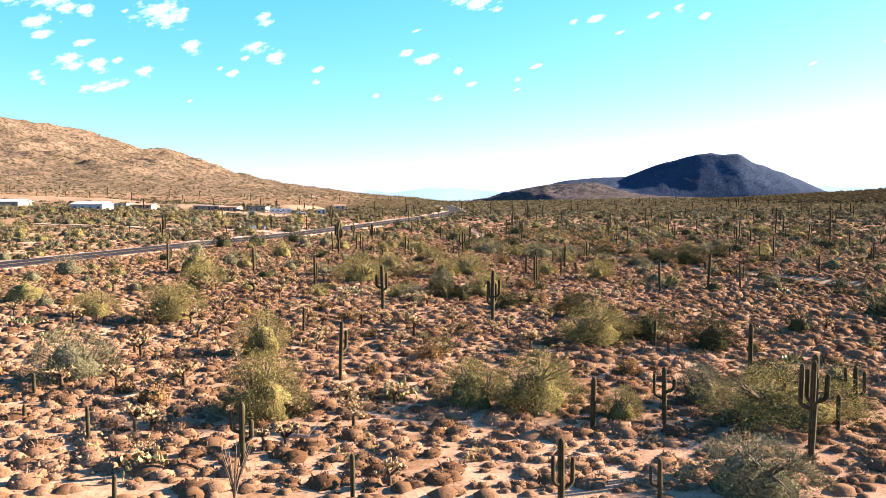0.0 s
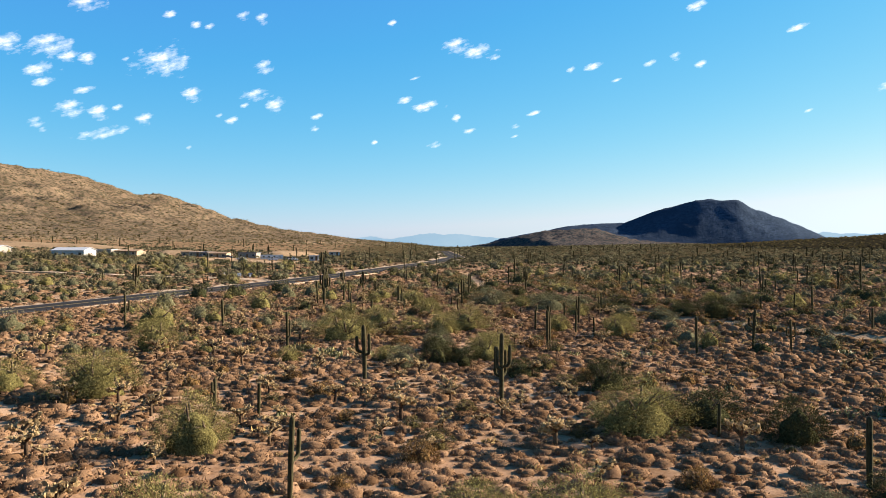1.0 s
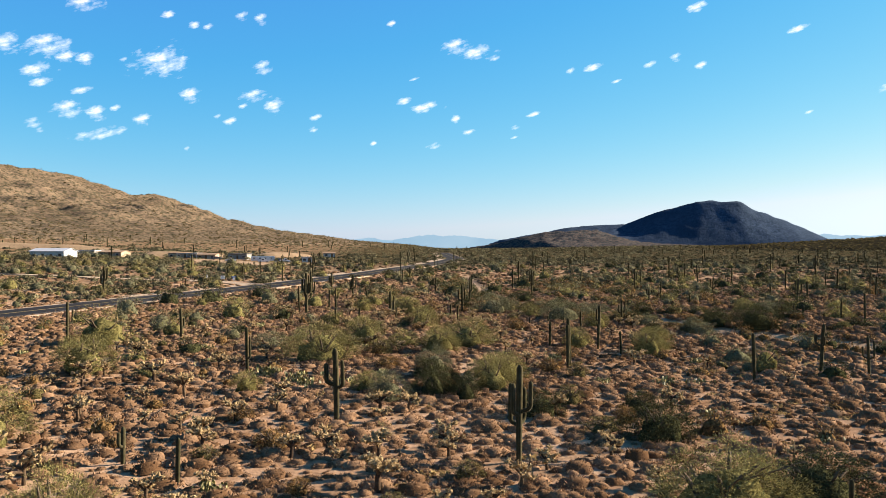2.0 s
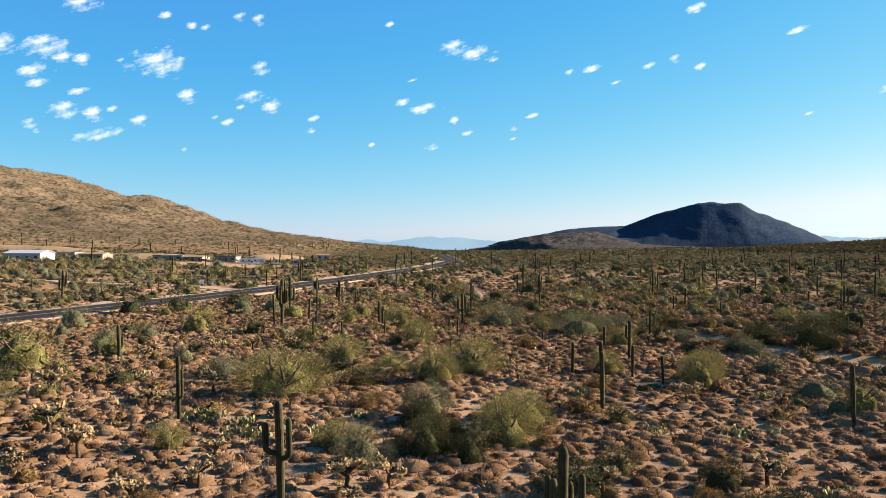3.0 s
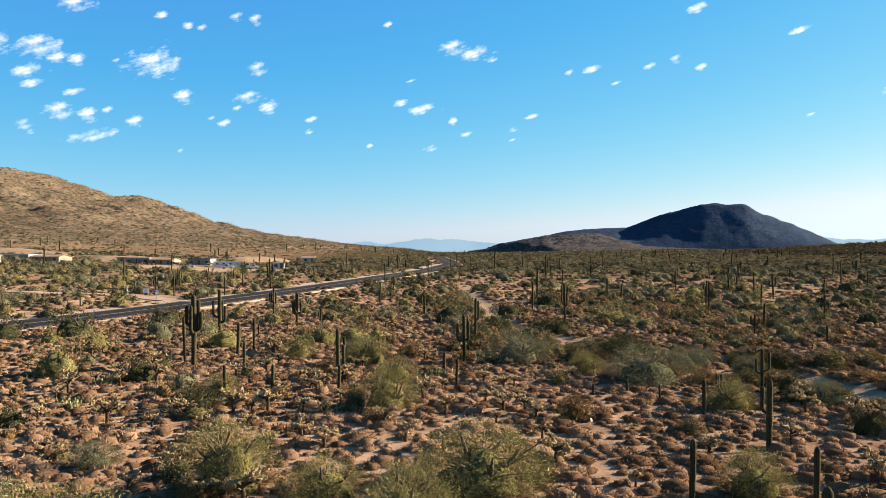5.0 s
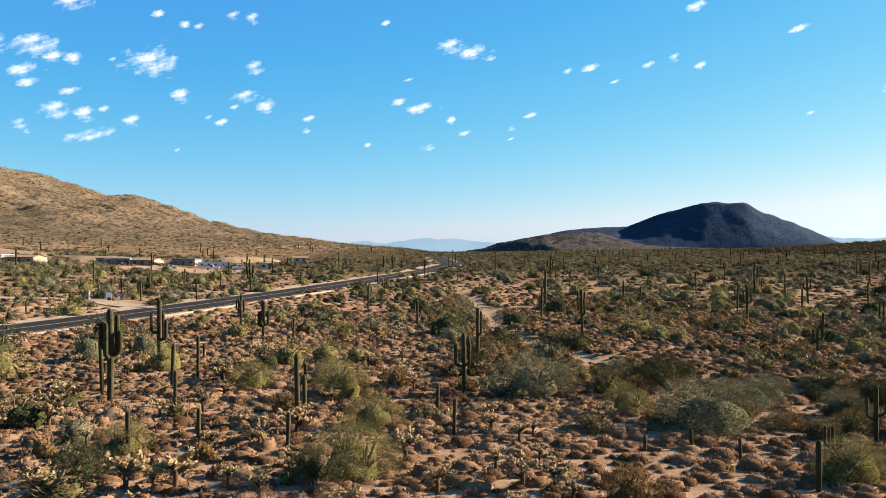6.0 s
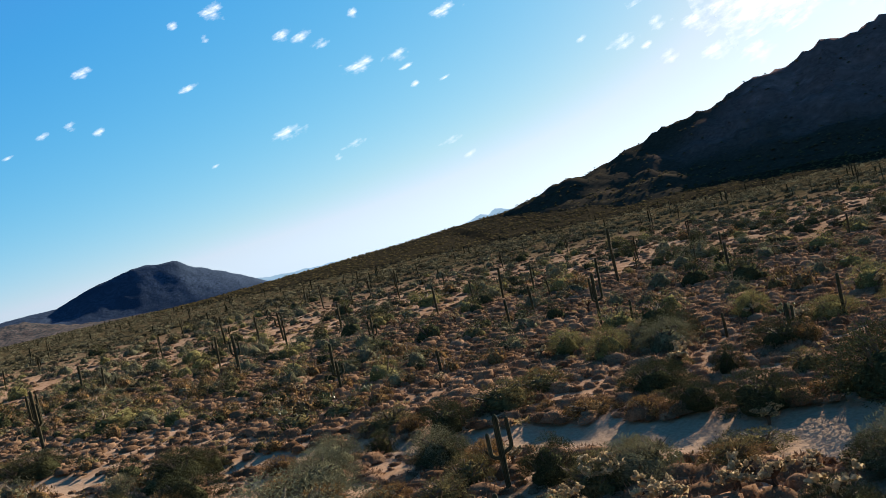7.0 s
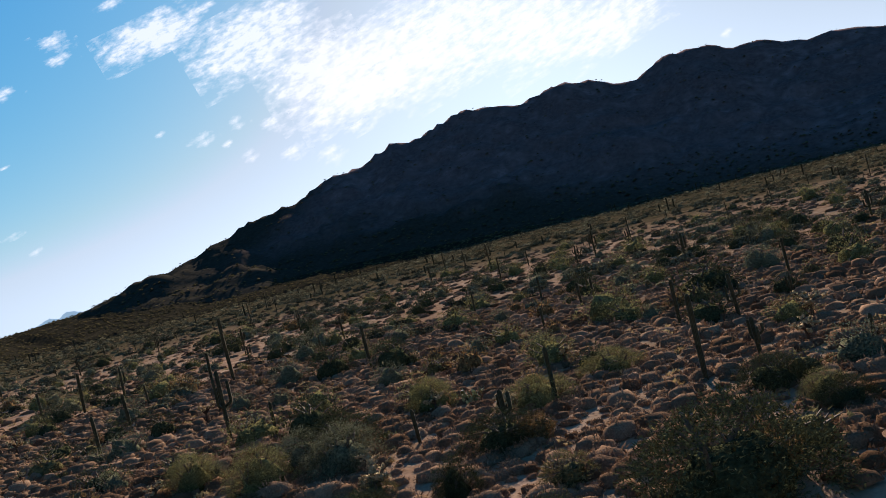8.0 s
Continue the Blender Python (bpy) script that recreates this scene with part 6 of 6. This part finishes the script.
hill_scrub(LEFT_CREST, LEFT_FORM, 75000, "olive scrub dotted over the tan hill", 0.3, 1.0, 2.8)
hill_scrub(RIGHT_CREST, RIGHT_FORM, 9000, "dark scrub over the shaded mountain slope", 0.5)
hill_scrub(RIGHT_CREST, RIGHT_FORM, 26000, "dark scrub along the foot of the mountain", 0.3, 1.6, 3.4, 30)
hill_scrub(APRON_CREST, APRON_FORM, 20000, "dark olive scrub on the apron below the mountain", 0.25, 1.4, 3.2)


# ---- more cacti and bushes over the plain, where no single one stands out ----
def plain_spots(count, x0, x1, y0, y1, seed, least, most, gap):
    """Places on the plain between two distances from the walk, kept apart."""
    r = random.Random(seed)
    spots = []
    for _ in range(count * 40):
        x, y = r.uniform(x0, x1), r.uniform(y0, y1)
        d = float(near_walk(x, y))
        if least < d < most and r.random() < in_reach(x, y) and bool(open_ground(x, y, 0.8)) and bool(near_line(x - 5, y - 2, WASH)[0] > 5.5) and (y > 285 or bool(near_line(x - 9, y, ROAD)[0] > 10)) and all((x - a) ** 2 + (y - b) ** 2 > gap * gap for a, b in spots):
            spots.append((x, y))
            if len(spots) == count:
                break
    return spots, r


spots, r = plain_spots(150, -90, 330, 60, 480, 3, 75, 330, 9)
for x, y in spots:
    saguaro(x, y, r.choice((1.6, 2.4, 3.2, 4.0, 4.8, 5.6, 6.4)) * r.uniform(0.85, 1.15), r.choice((0, 0, 0, 1, 2, 3, 4)), sides=8)
spots, r = plain_spots(190, -60, 75, 45, 280, 8, 0, 75, 2.2)
for x, y in spots:
    if r.random() < 0.2:
        prickly_pear(x, y, r.uniform(1.4, 2.6))
    else:
        cholla(x, y, r.uniform(0.8, 1.8))
spots, r = plain_spots(85, -36, 9, 120, 205, 43, 0, 60, 1.6)
for x, y in spots:
    cholla(x, y, r.uniform(0.9, 1.7))
spots, r = plain_spots(190, -110, 260, 60, 400, 14, 40, 250, 7)
for x, y in spots:
    w = r.uniform(3.0, 6.5)
    shrub(r.choice(("palo", "palo", "ironwood", "creosote", "mesquite")), x, y, w, w * r.uniform(0.45, 0.65))
spots, r = plain_spots(230, -60, 130, 45, 280, 17, 0, 80, 3.5)
for x, y in spots:
    w = r.uniform(1.4, 2.8)
    shrub(r.choice(("creosote", "brittle", "brittle")), x, y, w, w * r.uniform(0.5, 0.75))
spots, r = plain_spots(90, -190, -28, 150, 400, 29, 25, 330, 6)
for x, y in spots:
    w = r.uniform(3.0, 6.4)
    shrub(r.choice(("palo", "ironwood", "creosote", "mesquite", "palo")), x, y, w, w * r.uniform(0.5, 0.75))
spots, r = plain_spots(100, 45, 180, 95, 260, 37, 10, 140, 5)
for x, y in spots:
    w = r.uniform(2.6, 5.4)
    shrub(r.choice(("mesquite", "ironwood", "mesquite", "palo")), x, y, w, w * r.uniform(0.5, 0.7))
spots, r = plain_spots(90, 40, 180, 105, 290, 53, 8, 150, 4.2)
for x, y in spots:
    w = r.uniform(2.0, 4.4)
    shrub(r.choice(("brittle", "ironwood", "mesquite", "palo", "ironwood")), x, y, w, w * r.uniform(0.55, 0.75))
spots, r = plain_spots(170, 4, 52, 178, 262, 67, 0, 130, 1.6)
for x, y in spots:
    w = r.uniform(1.4, 2.8)
    shrub(r.choice(("brittle", "ironwood", "brittle", "creosote", "mesquite")), x, y, w, w * r.uniform(0.5, 0.7))
spots, r = plain_spots(130, -20, 190, 150, 400, 83, 28, 260, 5.5)
for x, y in spots:
    w = r.uniform(2.2, 4.8)
    shrub(r.choice(("mesquite", "ironwood", "ironwood", "palo")), x, y, w, w * r.uniform(0.5, 0.7))
spots, r = plain_spots(70, 2, 40, 166, 262, 59, 0, 110, 2.4)
for x, y in spots:
    w = r.uniform(1.6, 3.2)
    shrub(r.choice(("brittle", "mesquite", "creosote", "brittle")), x, y, w, w * r.uniform(0.55, 0.75))
spots, r = plain_spots(150, -85, 60, 100, 330, 97, 18, 130, 4.2)
for x, y in spots:
    w = r.uniform(2.0, 4.4)
    shrub(r.choice(("palo", "mesquite", "ironwood", "palo", "ironwood")), x, y, w, w * r.uniform(0.5, 0.65))
# thickets along both banks of the wash
r = random.Random(23)
for a, b in zip(WASH, WASH[1:]):
    run = math.hypot(b[0] - a[0], b[1] - a[1])
    for k in range(int(run / 1.15)):
        t, side = r.random(), r.choice((-1, 1))
        off = side * (a[2] + r.choice((r.uniform(1.2, 3.0), r.uniform(1.5, 9.0))))
        x, y = a[0] + (b[0] - a[0]) * t - (b[1] - a[1]) / run * off, a[1] + (b[1] - a[1]) * t + (b[0] - a[0]) / run * off
        kind = r.choice(("brittle", "creosote", "mesquite", "brittle", "creosote", "ironwood"))
        if side < 0:
            kind = r.choice(("brittle", "creosote"))
        w = (r.uniform(1.2, 2.0) if side < 0 else r.uniform(1.8, 3.2)) if kind in ("brittle", "creosote") else r.uniform(2.6, 4.4)
        shrub(kind, x, y, w, w * r.uniform(0.5, 0.7))
# small far saguaros, too many and too far to tell apart
n = 380
x, y = rng.uniform(-300, 700, n), rng.uniform(40, 1100, n)
k = (near_walk(x, y) > 260) & open_ground(x, y)
pieces = [([(a + math.cos(i * 1.047) * 0.28, b + math.sin(i * 1.047) * 0.28, z) for z in (g - 0.1, g + h) for i in range(6)], [(i, (i + 1) % 6, 6 + (i + 1) % 6, 6 + i) for i in range(6)])
          for a, b, g, h in zip(x[k], y[k], height(x[k], y[k]), rng.uniform(2.2, 5.5, n)[k])]
tagged(new("far_saguaros", mesh_of("far_saguaros", *join(pieces), SAGUARO, np.full(12 * len(pieces), 0.25))), "thin far saguaro cacti across the plain", "cacti", kind="stuff")
bx, by = sown(0.017, -190, -45, 200, 380, 30, 71, -0.6)
scrub(bx, by, rng.uniform(1.1, 2.4, len(bx)), 16, "yellow-olive desert shrubs between the road and the yards", 3, 0.65)
bx, by = rng.uniform(-185, -103, 90), rng.uniform(352, 400, 90)
k = open_ground(bx, by)
scrub(bx[k], by[k], rng.uniform(1.8, 3.2, k.sum()), 24, "olive desert trees in front of the low houses", 4, 0.6)
# a belt of desert trees between the road and the yards
spots, r = plain_spots(80, -190, -50, 268, 405, 61, 25, 420, 4.6)
for x, y in spots:
    w = r.uniform(3.2, 6.6)
    shrub(r.choice(("palo", "ironwood", "creosote", "palo", "ironwood")), x, y, w, w * r.uniform(0.42, 0.58))

# the same low shrubs on the plain behind the start and out to the sides
ox, oy = (a.ravel() for a in np.meshgrid(np.arange(-110, 135, 1.15), np.arange(-40, 135, 1.15)))
ox, oy = ox + rng.uniform(-0.9, 0.9, len(ox)), oy + rng.uniform(-0.9, 0.9, len(oy))
k = (rng.uniform(0, 1, len(ox)) < 0.9 * (1 - in_reach(ox, oy)) + np.where(oy < 36, 0.3, 0)) & open_ground(ox, oy)
bursage(ox[k], oy[k], np.clip(rng.lognormal(-0.75, 0.42, k.sum()), 0.2, 1.0), 0, 0.5, 0.1, 5, (0.1, 0.85))
